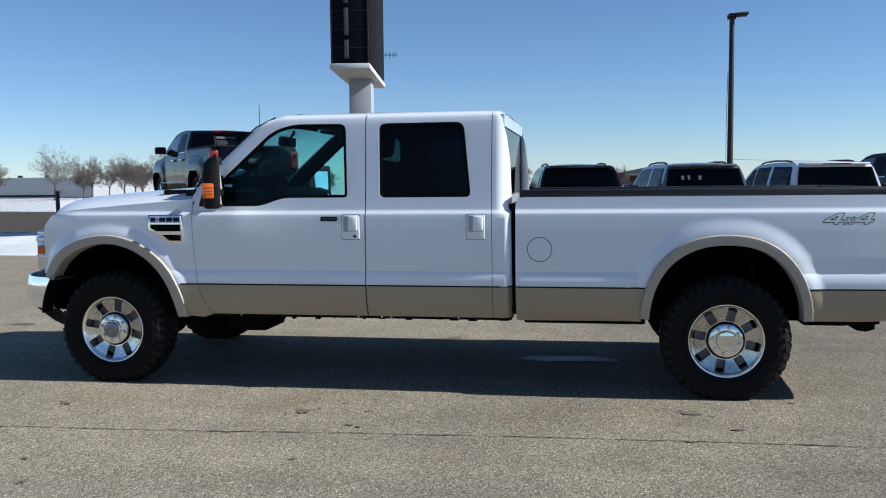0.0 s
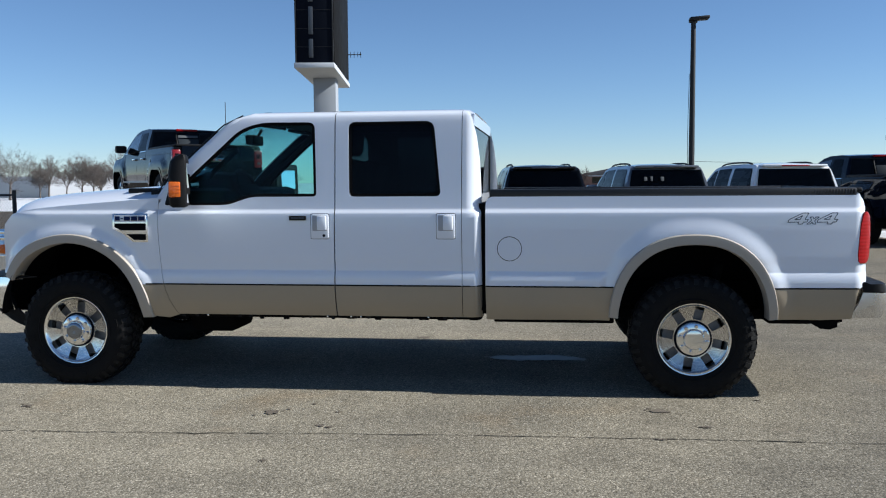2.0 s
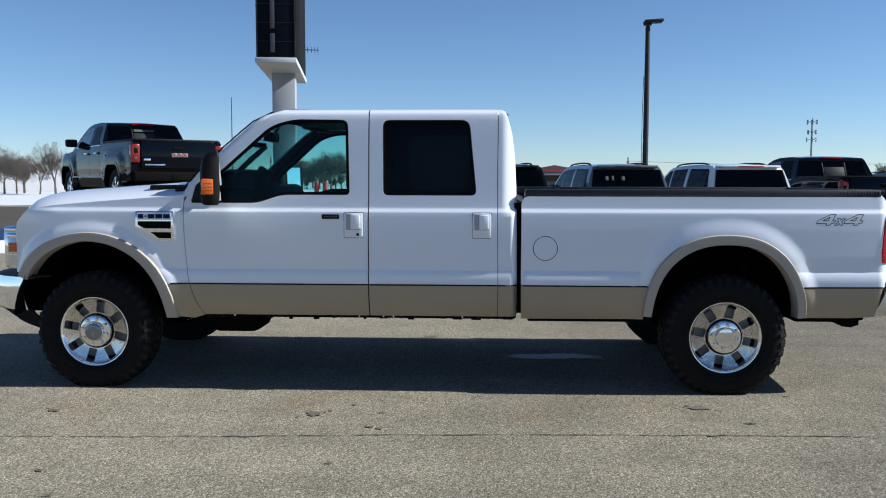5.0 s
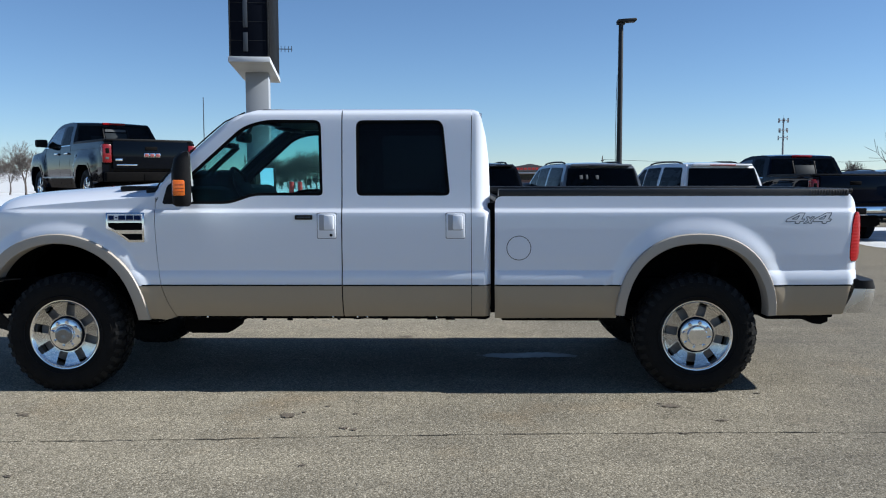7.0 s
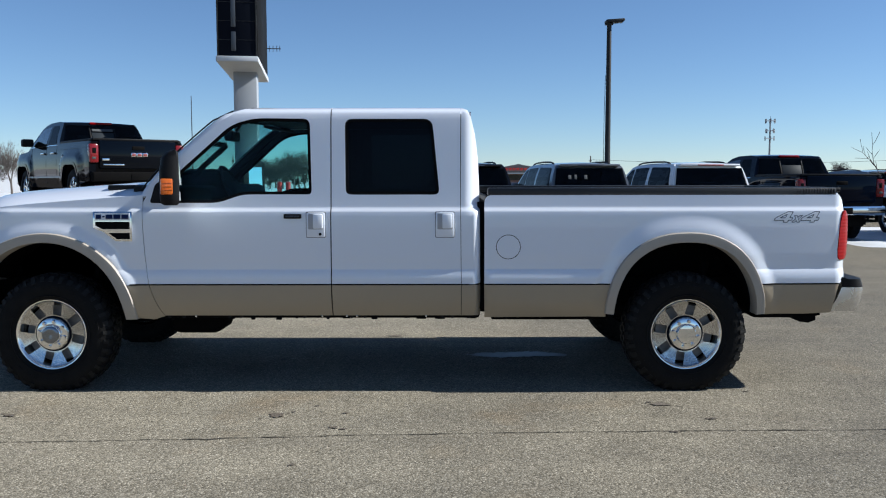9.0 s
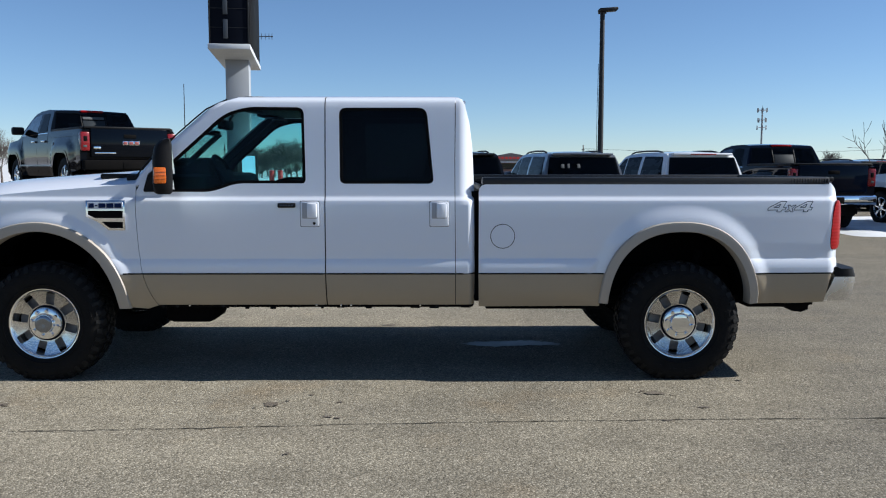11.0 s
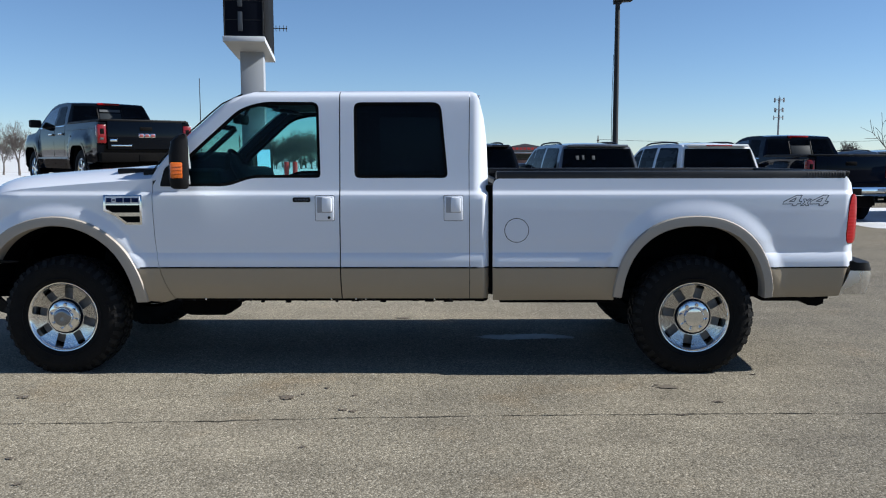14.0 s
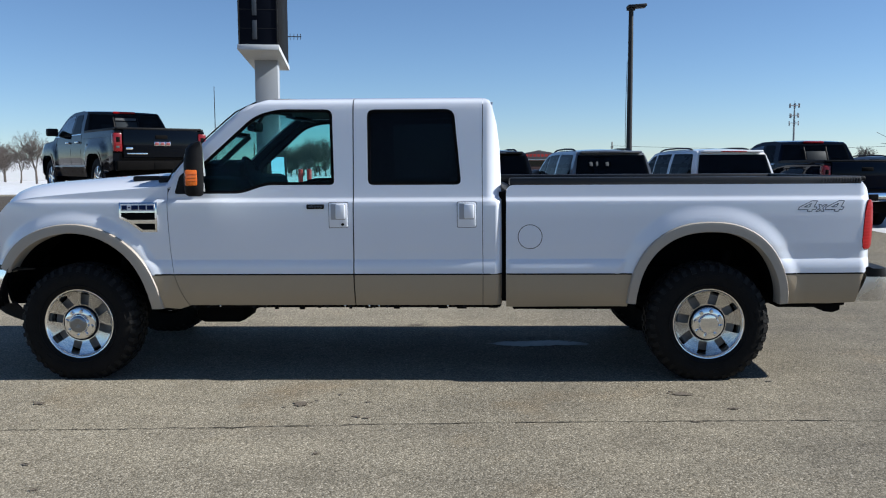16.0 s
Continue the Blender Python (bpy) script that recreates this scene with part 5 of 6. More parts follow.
seat(1.58, 0.55, 0.52)
seat(1.58, W - 0.55, 0.52)
seat(2.38, W / 2, 1.55)
bm = cone(bmesh.new(), (1.10, W / 2, 1.88), (1.06, W / 2, 1.82), 0.012, 0.012, 8)
box(bm, 1.00, 1.07, W / 2 - 0.13, W / 2 + 0.13, 1.755, 1.835, 0.015)
part("rear_view_mirror", bm, M["black"], truck)
for y in (0.5, W - 0.5):
    part("sun_visor", box(bmesh.new(), 0, 0.18, -0.2, 0.2, -0.012, 0.012, 0.008), M["interior"], truck, m=pose(1.22, y, 1.89, 0, 8, 0))
for s in (0, 1):
    y0, y1 = (0.085, 0.13) if not s else (W - 0.13, W - 0.085)
    part("door_trim", boxbm(0.78, 1.92, y0, y1, 0.72, 1.30, 0.015), M["interior"], door_f[s])
    part("door_trim", boxbm(1.96, 2.80, y0, y1, 0.72, 1.33, 0.015), M["interior"], door_r[s])


# ---- parked vehicles ----
def shell(name, sil, wf, material, parent, zcuts, xcuts, bevel=0.03, crown=0.02):
    """A body from its side outline (x forward, z up) and its half width wf(x, z)."""
    bm = bmesh.new()
    f0 = bm.faces.new([bm.verts.new((x, -1, z)) for x, z in sil])
    g = bmesh.ops.extrude_face_region(bm, geom=[f0])
    for v in g["geom"]:
        if isinstance(v, bmesh.types.BMVert):
            v.co.y = 1
    bmesh.ops.recalc_face_normals(bm, faces=bm.faces)
    bmesh.ops.triangulate(bm, faces=[f for f in bm.faces if len(f.verts) > 4])

    def cut(co, no):
        bmesh.ops.bisect_plane(bm, geom=bm.verts[:] + bm.edges[:] + bm.faces[:], plane_co=co, plane_no=no, dist=1e-4)
    for z in zcuts:
        cut((0, 0, z), (0, 0, 1))
    for x in xcuts:
        cut((x, 0, 0), (1, 0, 0))
    for y in (-0.6, 0, 0.6):
        cut((0, y, 0), (0, 1, 0))
    bmesh.ops.remove_doubles(bm, verts=bm.verts, dist=1e-4)
    for v in bm.verts:
        s = v.co.y
        w = wf(v.co.x, v.co.z)
        v.co.z += crown * (1 - s * s) if v.co.z > 1.0 else 0
        v.co.y = s * w
    ob = part(name, bm, material, parent, smooth=40)
    mod = ob.modifiers.new("edges", "BEVEL")
    mod.width, mod.segments, mod.limit_method, mod.angle_limit, mod.harden_normals = bevel, 3, "ANGLE", radians(38), True
    return ob


def side_pane(name, poly, wf, material, parent, sgn, label="", out=0.006, thick=0.03):
    """A pane or trim on one flank (sgn +1: its left, y > 0)."""
    obs = slab(name, poly, lambda x, z: -wf(x, z), material, parent, thick=thick, step=0.25, out=out, label=label, far=0.0)
    keep, gone = (obs[0], obs[1]) if sgn < 0 else (obs[1], obs[0])
    bpy.data.objects.remove(gone)
    return keep


def arch(cx, r, z0):
    a = math.asin(min(1, max(-1, (z0 - 0.38) / r)))
    return [(cx - r * math.cos(t), 0.38 + r * math.sin(t)) for t in spread(a, math.pi - a, 11)]


def square_arch(cx, w, top, z0):
    """A squared wheel opening with rounded upper corners."""
    pts = [(cx - w, z0), (cx - w, z0 + 0.16), (cx - 0.66 * w, top), (cx + 0.66 * w, top), (cx + w, z0 + 0.16), (cx + w, z0)]
    return rounded(pts, [0, 0.10, 0.16, 0.16, 0.10, 0], 3)


def road_wheel(parent, x, y, r, sgn, spokes=6, rim="alloy"):
    wh = new("wheel")
    wh.parent = parent
    wh.matrix_basis = pose(x, y, r, 0, 0, 180 if sgn > 0 else 0)
    rr = r * 0.62
    part("tyre", lathe(bmesh.new(), [(rr, -0.10), (rr + 0.03, -0.125), (r - 0.04, -0.125), (r, -0.09), (r, 0.09), (r - 0.04, 0.12), (rr, 0.10)], 36), M["rubber"], wh, smooth=50)
    bm = lathe(bmesh.new(), [(rr + 0.004, -0.10), (rr - 0.012, -0.108), (rr - 0.02, -0.09), (rr - 0.02, 0.08)], 36)
    part("rim", bm, M[rim], wh)
    part("hub", lathe(bmesh.new(), [(0.001, -0.10), (0.05, -0.10), (0.06, -0.085), (0.065, 0.0)], 20), M[rim], wh)
    for k in range(spokes):
        bm = box(bmesh.new(), 0.05, rr - 0.008, -0.098, -0.072, -0.030, 0.030, 0.008)
        part("spoke", bm, M[rim], wh, m=pose(0, 0, 0, 0, 360 * k / spokes + 15, 0))
    part("brake_disc", lathe(bmesh.new(), [(0.01, -0.03), (rr * 0.85, -0.03), (rr * 0.85, 0), (0.01, 0)], 24), M["matte"], wh)
    part("wheel_back", lathe(bmesh.new(), [(0.01, 0.03), (rr - 0.01, 0.03), (rr - 0.01, 0.06), (0.01, 0.06)], 24), M["matte"], wh)


def wing_mirror(parent, x, y0, z, sgn, material):
    """A door mirror."""
    bm = boxbm(x - 0.06, x + 0.10, *sorted((sgn * y0, sgn * (y0 + 0.26))), z, z + 0.18, 0.04)
    part("door_mirror", bm, material, parent)


def full_size_pickup(m, paint, label, group="", tonneau=True, dark_bumper=True):
    """A full-size pickup, x forward from its rear bumper, on z = 0."""
    v = thing("parked_pickup", label, "truck", group, m)

    def wf(x, z):
        w = curve_of([(0.4, 0.93), (0.6, 0.985), (0.95, 1.0), (1.15, 0.99), (1.38, 0.96), (1.5, 0.93), (1.95, 0.76)])(z)
        if z < 1.3 or x > 4.4:
            w -= 0.10 * max(0, (x - 5.1) / 0.75) ** 2
        if x < 0.25:
            w -= 0.03 * (1 - x / 0.25) ** 2
        for cx in (1.22, 4.88):
            e = (abs((x - cx) / 0.66) ** 5 + abs(max(z - 0.38, 0) / 0.72) ** 5) ** 0.2
            w += 0.045 * smoothstep((1.16 - e) / 0.12)
        return w
    sil = [(0.12, 0.62), (0.10, 1.00), (0.08, 1.40), (0.16, 1.425), (2.10, 1.425), (2.13, 1.43), (2.29, 1.84), (2.36, 1.895), (2.70, 1.925), (3.30, 1.915), (3.62, 1.865), (3.80, 1.79),
           (4.42, 1.36), (4.55, 1.30), (5.40, 1.24), (5.72, 1.16), (5.82, 1.05), (5.86, 0.70), (5.80, 0.50), (5.45, 0.46)]
    sil += list(reversed(square_arch(4.88, 0.55, 0.955, 0.46))) + [(4.3, 0.46), (1.8, 0.46)] + list(reversed(square_arch(1.22, 0.55, 0.955, 0.50))) + [(0.62, 0.55)]
    shell("body", sil, wf, paint, v, (0.6, 0.7, 0.8, 0.9, 1.0, 1.08, 1.15, 1.25, 1.36, 1.42, 1.5, 1.65, 1.8), [0.15 * i for i in range(1, 39)], 0.035)
    for s in (-1, 1):
        pn = side_pane("window", rounded([(3.08, 1.40), (4.22, 1.40), (4.12, 1.47), (3.68, 1.785), (3.12, 1.835)], 0.04), wf, M["car_clear"], v, s, "tinted front door window")
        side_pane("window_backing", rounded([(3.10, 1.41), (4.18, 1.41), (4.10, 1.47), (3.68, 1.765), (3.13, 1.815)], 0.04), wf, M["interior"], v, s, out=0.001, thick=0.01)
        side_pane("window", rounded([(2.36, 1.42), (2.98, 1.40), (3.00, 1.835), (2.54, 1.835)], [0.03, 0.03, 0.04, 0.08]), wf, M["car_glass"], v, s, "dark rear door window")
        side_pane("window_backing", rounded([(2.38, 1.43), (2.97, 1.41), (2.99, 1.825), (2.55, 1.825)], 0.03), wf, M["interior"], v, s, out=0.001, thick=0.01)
        side_pane("belt_trim", [(2.30, 1.385), (4.30, 1.372), (4.30, 1.388), (2.30, 1.402)], wf, M["chrome"], v, s, out=0.008, thick=0.01)
        side_pane("door_moulding", [(1.85, 0.675), (4.25, 0.675), (4.25, 0.71), (1.85, 0.71)], wf, M["steel"], v, s, "chrome door moulding", out=0.012, thick=0.015)
        for x in (2.26, 3.04, 4.22):
            side_pane("door_gap", [(x, 0.55), (x + 0.012, 0.55), (x + 0.012, 1.38), (x, 1.38)], wf, M["matte"], v, s, out=0.002, thick=0.004)
        for x in (2.36, 3.12):
            part("door_handle", boxbm(x, x + 0.22, *sorted((s * 0.985, s * 1.035)), 1.20, 1.24, 0.012), M["chrome"], v)
        tl = part("tail_light", boxbm(0.055, 0.20, *sorted((s * 0.80, s * 0.985)), 0.98, 1.36, 0.03), M["car_red"], v, "dark red tail light")
        part("reverse_lamp", boxbm(0.048, 0.10, *sorted((s * 0.86, s * 0.94)), 1.05, 1.10, 0.01), M["pale_seat"], tl)
        part("lamp_insert", boxbm(0.048, 0.10, *sorted((s * 0.85, s * 0.93)), 1.17, 1.28, 0.012), M["matte"], tl)
        part("headlight", boxbm(5.60, 5.83, *sorted((s * 0.62, s * 0.93)), 0.92, 1.10, 0.03), M["lamp"], v)
        wing_mirror(v, 4.10, 0.97, 1.40, s, M["black"])
        road_wheel(v, 1.22, s * 0.86, 0.43, s)
        road_wheel(v, 4.88, s * 0.86, 0.43, s)
        for cx in (1.22, 4.88):
            bm = bmesh.new()
            rows = [[bm.verts.new((x, s * y, z)) for y in (0.5, 0.98)] for x, z in square_arch(cx, 0.545, 0.95, 0.36)]
            for a, b in zip(rows, rows[1:]):
                bm.faces.new((a[0], a[1], b[1], b[0]))
            part("wheel_liner", bm, M["matte"], v)
        for cx in (1.22, 4.88):
            side_pane("arch_lip", square_arch(cx, 0.60, 1.005, 0.47) + list(reversed(square_arch(cx, 0.555, 0.96, 0.47))), wf, paint, v, s, out=0.010, thick=0.03)
        side_pane("bed_crease", [(0.20, 1.285), (2.20, 1.285), (2.20, 1.30), (0.20, 1.30)], wf, paint, v, s, out=0.008, thick=0.02)
        part("bed_rail", boxbm(0.14, 2.10, *sorted((s * 0.85, s * 0.955)), 1.41, 1.46, 0.015), M["black"], v)
    # rear window, third lamp
    bm = bmesh.new()
    bm.faces.new([bm.verts.new(p) for p in ((2.120, -0.85, 1.455), (2.120, 0.85, 1.455), (2.272, 0.755, 1.848), (2.272, -0.755, 1.848))])
    bmesh.ops.solidify(bm, geom=bm.faces[:], thickness=0.02)
    rw = part("rear_window", bm, M["car_glass"], v, "dark sliding rear window")
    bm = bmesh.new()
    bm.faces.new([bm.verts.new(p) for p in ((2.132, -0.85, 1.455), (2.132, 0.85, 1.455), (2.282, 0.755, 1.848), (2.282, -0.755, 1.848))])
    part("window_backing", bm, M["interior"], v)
    for y in (-0.27, 0.27):
        bm = box(bmesh.new(), -0.015, 0.0, -0.012, 0.012, 0, 0.36, 0.003)
        part("window_bar", bm, M["black"], rw, m=pose(2.105, y, 1.455, 0, 24.2, 0))
    bm = box(bmesh.new(), -0.018, -0.004, -0.24, 0.24, 0.01, 0.24, 0.002)
    part("sliding_pane", bm, M["sliding"], rw, m=pose(2.112, 0, 1.46, 0, 24.2, 0))
    part("third_brake_lamp", boxbm(2.28, 2.40, -0.25, 0.25, 1.868, 1.918, 0.02), M["red"], v)
    if dark_bumper:
        part("window_sticker", box(bmesh.new(), -0.022, -0.016, -0.23, 0.23, 0.27, 0.33, 0.001), M["paper"], rw, m=pose(2.112, 0, 1.46, 0, 24.2, 0))
    for y in (-0.42, 0.42) if dark_bumper else ():
        part("headrest", box(bmesh.new(), -0.006, 0.0, -0.13, 0.13, 0.02, 0.17, 0.002), M["pale_seat"], rw, m=pose(2.126, y, 1.46, 0, 24.2, 0))
    if tonneau:
        part("tonneau_cover", boxbm(0.10, 2.12, -0.90, 0.90, 1.43, 1.475, 0.015), M["black"], v, "black bed cover")
    tg = part("tailgate", boxbm(0.045, 0.12, -0.79, 0.79, 0.86, 1.43, 0.02), paint, v)
    part("tailgate_handle", boxbm(0.03, 0.06, -0.13, 0.13, 1.24, 1.32, 0.015), M["matte"], tg)
    for k in range(3) if dark_bumper else ():
        y = -0.19 + 0.118 * k
        part("emblem_block", boxbm(0.034, 0.048, y + 0.012, y + 0.098, 1.115, 1.175, 0.006), M["emblem"], tg, "dull red emblem shape in a chrome edge")
        part("emblem_edge", boxbm(0.038, 0.05, y, y + 0.11, 1.103, 1.187, 0.006), M["chrome"], tg)
    part("badge_bar", boxbm(0.036, 0.05, 0.30, 0.72, 0.925, 0.955, 0.004), M["chrome"], tg)
    part("badge_bar", boxbm(0.036, 0.05, 0.60, 0.74, 1.02, 1.07, 0.004), M["chrome"], tg)
    bp = part("rear_bumper", boxbm(-0.06, 0.16, -0.96, 0.96, 0.60, 0.80, 0.04), M["matte"] if dark_bumper else M["chrome"], v)
    part("plate_recess", boxbm(-0.07, 0.0, -0.20, 0.20, 0.62, 0.76, 0.01), M["matte"], bp)
    part("front_bumper", boxbm(5.66, 5.92, -0.93, 0.93, 0.50, 0.74, 0.05), M["chrome"], v)
    part("grille", boxbm(5.70, 5.87, -0.62, 0.62, 0.78, 1.12, 0.03), M["black"], v)
    part("underbody", boxbm(0.3, 5.5, -0.72, 0.72, 0.34, 0.60, 0.05), M["matte"], v)
    bm = bmesh.new()
    bm.faces.new([bm.verts.new(p) for p in ((4.36, -0.80, 1.415), (4.36, 0.80, 1.415), (3.84, 0.70, 1.765), (3.84, -0.70, 1.765))])
    bmesh.ops.solidify(bm, geom=bm.faces[:], thickness=0.02)
    part("windscreen", bm, M["car_glass"], v)
    return v


def suv(m, paint, label, group, stickers=False, red_lamp=False, side_dark=True):
    """A large estate car seen from behind, x forward from its rear bumper."""
    v = thing("parked_suv", label, "suv", group, m @ Matrix.Diagonal((1, 1, 0.955, 1)))

    def wf(x, z):
        w = curve_of([(0.4, 0.92), (0.6, 0.985), (1.0, 1.0), (1.15, 0.985), (1.30, 0.955), (1.78, 0.80), (1.86, 0.74), (1.9, 0.66)])(z)
        if x < 0.6:
            w -= 0.07 * (1 - max(x, 0) / 0.6) ** 2
        if x > 4.2:
            w -= 0.14 * ((x - 4.2) / 0.95) ** 2
        return w
    sil = [(0.10, 0.50), (0.03, 0.62), (0.04, 1.00), (0.10, 1.16), (0.30, 1.74), (0.36, 1.80), (0.50, 1.845), (1.2, 1.88), (2.2, 1.88), (2.9, 1.845), (3.15, 1.79), (3.95, 1.24), (4.1, 1.18), (4.85, 1.08),
           (5.08, 0.95), (5.13, 0.60), (5.05, 0.42)]
    sil += list(reversed(arch(4.10, 0.46, 0.42))) + [(3.5, 0.38), (1.7, 0.38)] + list(reversed(arch(1.12, 0.46, 0.42))) + [(0.5, 0.45)]
    shell("body", sil, wf, paint, v, (0.55, 0.8, 1.0, 1.15, 1.3, 1.45, 1.6, 1.74, 1.82), [0.3 * i for i in range(1, 17)], 0.06, 0.035)
    for s in (-1, 1):
        for poly in ([(2.86, 1.22), (3.80, 1.22), (3.12, 1.72), (2.90, 1.76)], [(1.82, 1.23), (2.78, 1.22), (2.82, 1.77), (1.90, 1.79)], [(0.29, 1.26), (1.62, 1.23), (1.70, 1.79), (0.58, 1.775), (0.50, 1.73)]):
            side_pane("window", rounded(poly, 0.05), wf, M["car_glass"], v, s, "dark side window")
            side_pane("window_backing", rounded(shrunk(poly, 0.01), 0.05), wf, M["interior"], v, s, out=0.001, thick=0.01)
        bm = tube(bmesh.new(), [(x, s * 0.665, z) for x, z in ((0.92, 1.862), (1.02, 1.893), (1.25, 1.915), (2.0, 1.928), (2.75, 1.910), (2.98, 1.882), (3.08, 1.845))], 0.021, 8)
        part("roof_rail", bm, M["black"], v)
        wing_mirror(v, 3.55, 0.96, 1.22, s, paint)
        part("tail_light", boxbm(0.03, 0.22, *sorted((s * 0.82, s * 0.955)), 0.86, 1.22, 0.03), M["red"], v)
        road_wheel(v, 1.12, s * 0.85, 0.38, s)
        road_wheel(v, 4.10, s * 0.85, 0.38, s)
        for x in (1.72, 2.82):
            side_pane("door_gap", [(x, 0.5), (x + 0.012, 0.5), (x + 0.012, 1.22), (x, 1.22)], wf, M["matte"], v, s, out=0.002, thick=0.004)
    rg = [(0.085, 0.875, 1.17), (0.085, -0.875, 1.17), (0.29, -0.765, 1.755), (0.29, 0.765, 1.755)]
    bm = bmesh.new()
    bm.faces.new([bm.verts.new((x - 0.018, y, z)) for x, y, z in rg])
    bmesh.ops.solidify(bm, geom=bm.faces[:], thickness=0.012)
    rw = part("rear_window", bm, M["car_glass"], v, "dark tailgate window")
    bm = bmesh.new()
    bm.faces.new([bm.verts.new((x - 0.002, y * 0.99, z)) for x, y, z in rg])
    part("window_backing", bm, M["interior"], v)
    part("rear_wiper", tube(bmesh.new(), [(0.055, 0.0, 1.19), (0.06, 0.40, 1.21)], 0.010, 6), M["black"], v)
    if stickers:
        for y, w, h in ((0.48, 0.07, 0.10), (0.345, 0.05, 0.11), (0.11, 0.07, 0.10)):
            part("window_sticker", box(bmesh.new(), -0.004, 0.0, y - w / 2, y + w / 2, 0, h, 0.001), M["paper"], rw, m=pose(0.165, 0, 1.50, 0, 19.3, 0))
    sp = part("spoiler", boxbm(0.20, 0.50, -0.70, 0.70, 1.80, 1.855, 0.02), paint, v)
    part("third_brake_lamp", boxbm(0.19, 0.22, -0.30, 0.30, 1.812, 1.838, 0.004), M["red"] if red_lamp else M["decal"], sp)
    part("rear_bumper", boxbm(-0.02, 0.14, -0.93, 0.93, 0.48, 0.70, 0.04), paint, v)
    part("number_plate", boxbm(0.0, 0.03, -0.155, 0.155, 0.90, 1.02, 0.004), M["paper"], v)
    part("underbody", boxbm(0.3, 4.8, -0.75, 0.75, 0.25, 0.5, 0.05), M["matte"], v)
    bm = bmesh.new()
    bm.faces.new([bm.verts.new(p) for p in ((3.93, -0.84, 1.27), (3.93, 0.84, 1.27), (3.19, 0.72, 1.775), (3.19, -0.72, 1.775))])
    bmesh.ops.solidify(bm, geom=bm.faces[:], thickness=0.02)
    part("windscreen", bm, M["car_glass"], v)
    return v


def at_stall(cx, cy, heading, z=0.0):
    """Pose of a car whose rear bumper's middle is at (cx, cy)."""
    return pose(cx, cy, z, 0, 0, heading)


HEAD = 97.0
suv(at_stall(3.30, 13.55, HEAD), M["car_black"], "black suv with dark glass parked on the lot", "parked row")
suv(at_stall(5.98, 13.60, HEAD), M["car_silver"], "silver suv with stickers on its dark tailgate window", "parked row", stickers=True)
suv(at_stall(8.68, 13.55, HEAD), M["car_white"], "white suv with a red brake lamp on its spoiler", "parked row", red_lamp=True)
full_size_pickup(at_stall(11.42, 13.25, 97.0) @ Matrix.Diagonal((1.03, 1.03, 1.045, 1)), M["car_navy"], "dark navy pickup with a chrome rear bumper parked on the lot", "parked row", tonneau=True, dark_bumper=False)
suv(at_stall(17.3, 22.4, 98, -0.12), M["car_silver"], "grey suv with a roof rack parked far behind", "parked row", red_lamp=True)
full_size_pickup(at_stall(15.52, 11.4, 98.0), M["car_white"], "white pickup parked on trodden snow", "parked row", tonneau=False)
# the display truck on its steel ramp
GX, GY, GH, GZ = -3.62, 12.05, 130.0, 0.80
full_size_pickup(at_stall(GX, GY, GH, GZ), M["car_dark"], "dark slate pickup parked up on a display ramp", "display truck")
rp = thing("display_ramp", "low concrete display ramp under the dark pickup", "ramp", m=pose(GX, GY, 0, 0, 0, GH))
bm = bmesh.new()
prof = [(-0.3, 0), (0.2, GZ), (5.6, GZ), (6.6, 0)]
a = [bm.verts.new((x, -1.15, z)) for x, z in prof]
b = [bm.verts.new((x, 1.15, z)) for x, z in prof]
bm.faces.new(a)
bm.faces.new(list(reversed(b)))
for i in range(4):
    bm.faces.new((a[i], b[i], b[(i + 1) % 4], a[(i + 1) % 4]))
part("ramp_body", bm, M["concrete"], rp)


# ---- pylon sign, lamp post, masts ----
sg = thing("pylon_sign", "tall dark pylon sign on a pale grey clad post", "sign", m=pose(-1.98, 13.80, -0.045, 0, 0, 98.6))
# local x runs back along the sign, y to its left
part("post", boxbm(1.95, 2.65, -0.29, 0.27, 0, 4.14, 0.01), M["post"], sg, "pale grey clad post")
part("base_plate", boxbm(0.0, 4.3, -0.46, 0.47, 4.12, 4.24, 0.012), M["sign_white"], sg, "white soffit plate")
cb = part("cabinet", boxbm(0.06, 4.22, -0.42, 0.43, 4.24, 9.6, 0.015), M["sign_dark"], sg, "dark sign cabinet")
part("side_face", boxbm(0.16, 4.14, -0.445, -0.418, 4.30, 9.55, 0.008), M["sign_side"], cb, "brown-black sign face")
part("side_face", boxbm(0.16, 4.14, 0.428, 0.455, 4.30, 9.55, 0.008), M["sign_side"], cb, "brown-black sign face")
part("edge_trim", boxbm(0.045, 0.10, -0.435, -0.405, 4.25, 9.58, 0.004), M["pole"], cb)
part("edge_trim", boxbm(0.045, 0.10, 0.415, 0.445, 4.25, 9.58, 0.004), M["pole"], cb)
z = 4.36
for h in (0.42, 0.62, 0.48, 0.55, 0.5, 0.6, 0.45):
    part("letter_bar", boxbm(0.035, 0.07, 0.03, 0.13, z, z + h, 0.004), M["sign_strip"], cb)
    z += h + 0.11
for z in spread(4.6, 9.2, 12):
    part("panel_joint", boxbm(0.052, 0.066, -0.40, 0.41, z, z + 0.008), M["pole"], cb)
bm = tube(bmesh.new(), [(4.2, -0.40, 5.02), (4.2, -0.80, 5.02)], 0.012)
for y in (-0.50, -0.60, -0.70, -0.78):
    tube(bm, [(4.2, y, 4.94), (4.2, y, 5.10)], 0.008)
part("yagi_antenna", bm, M["pole"], sg)

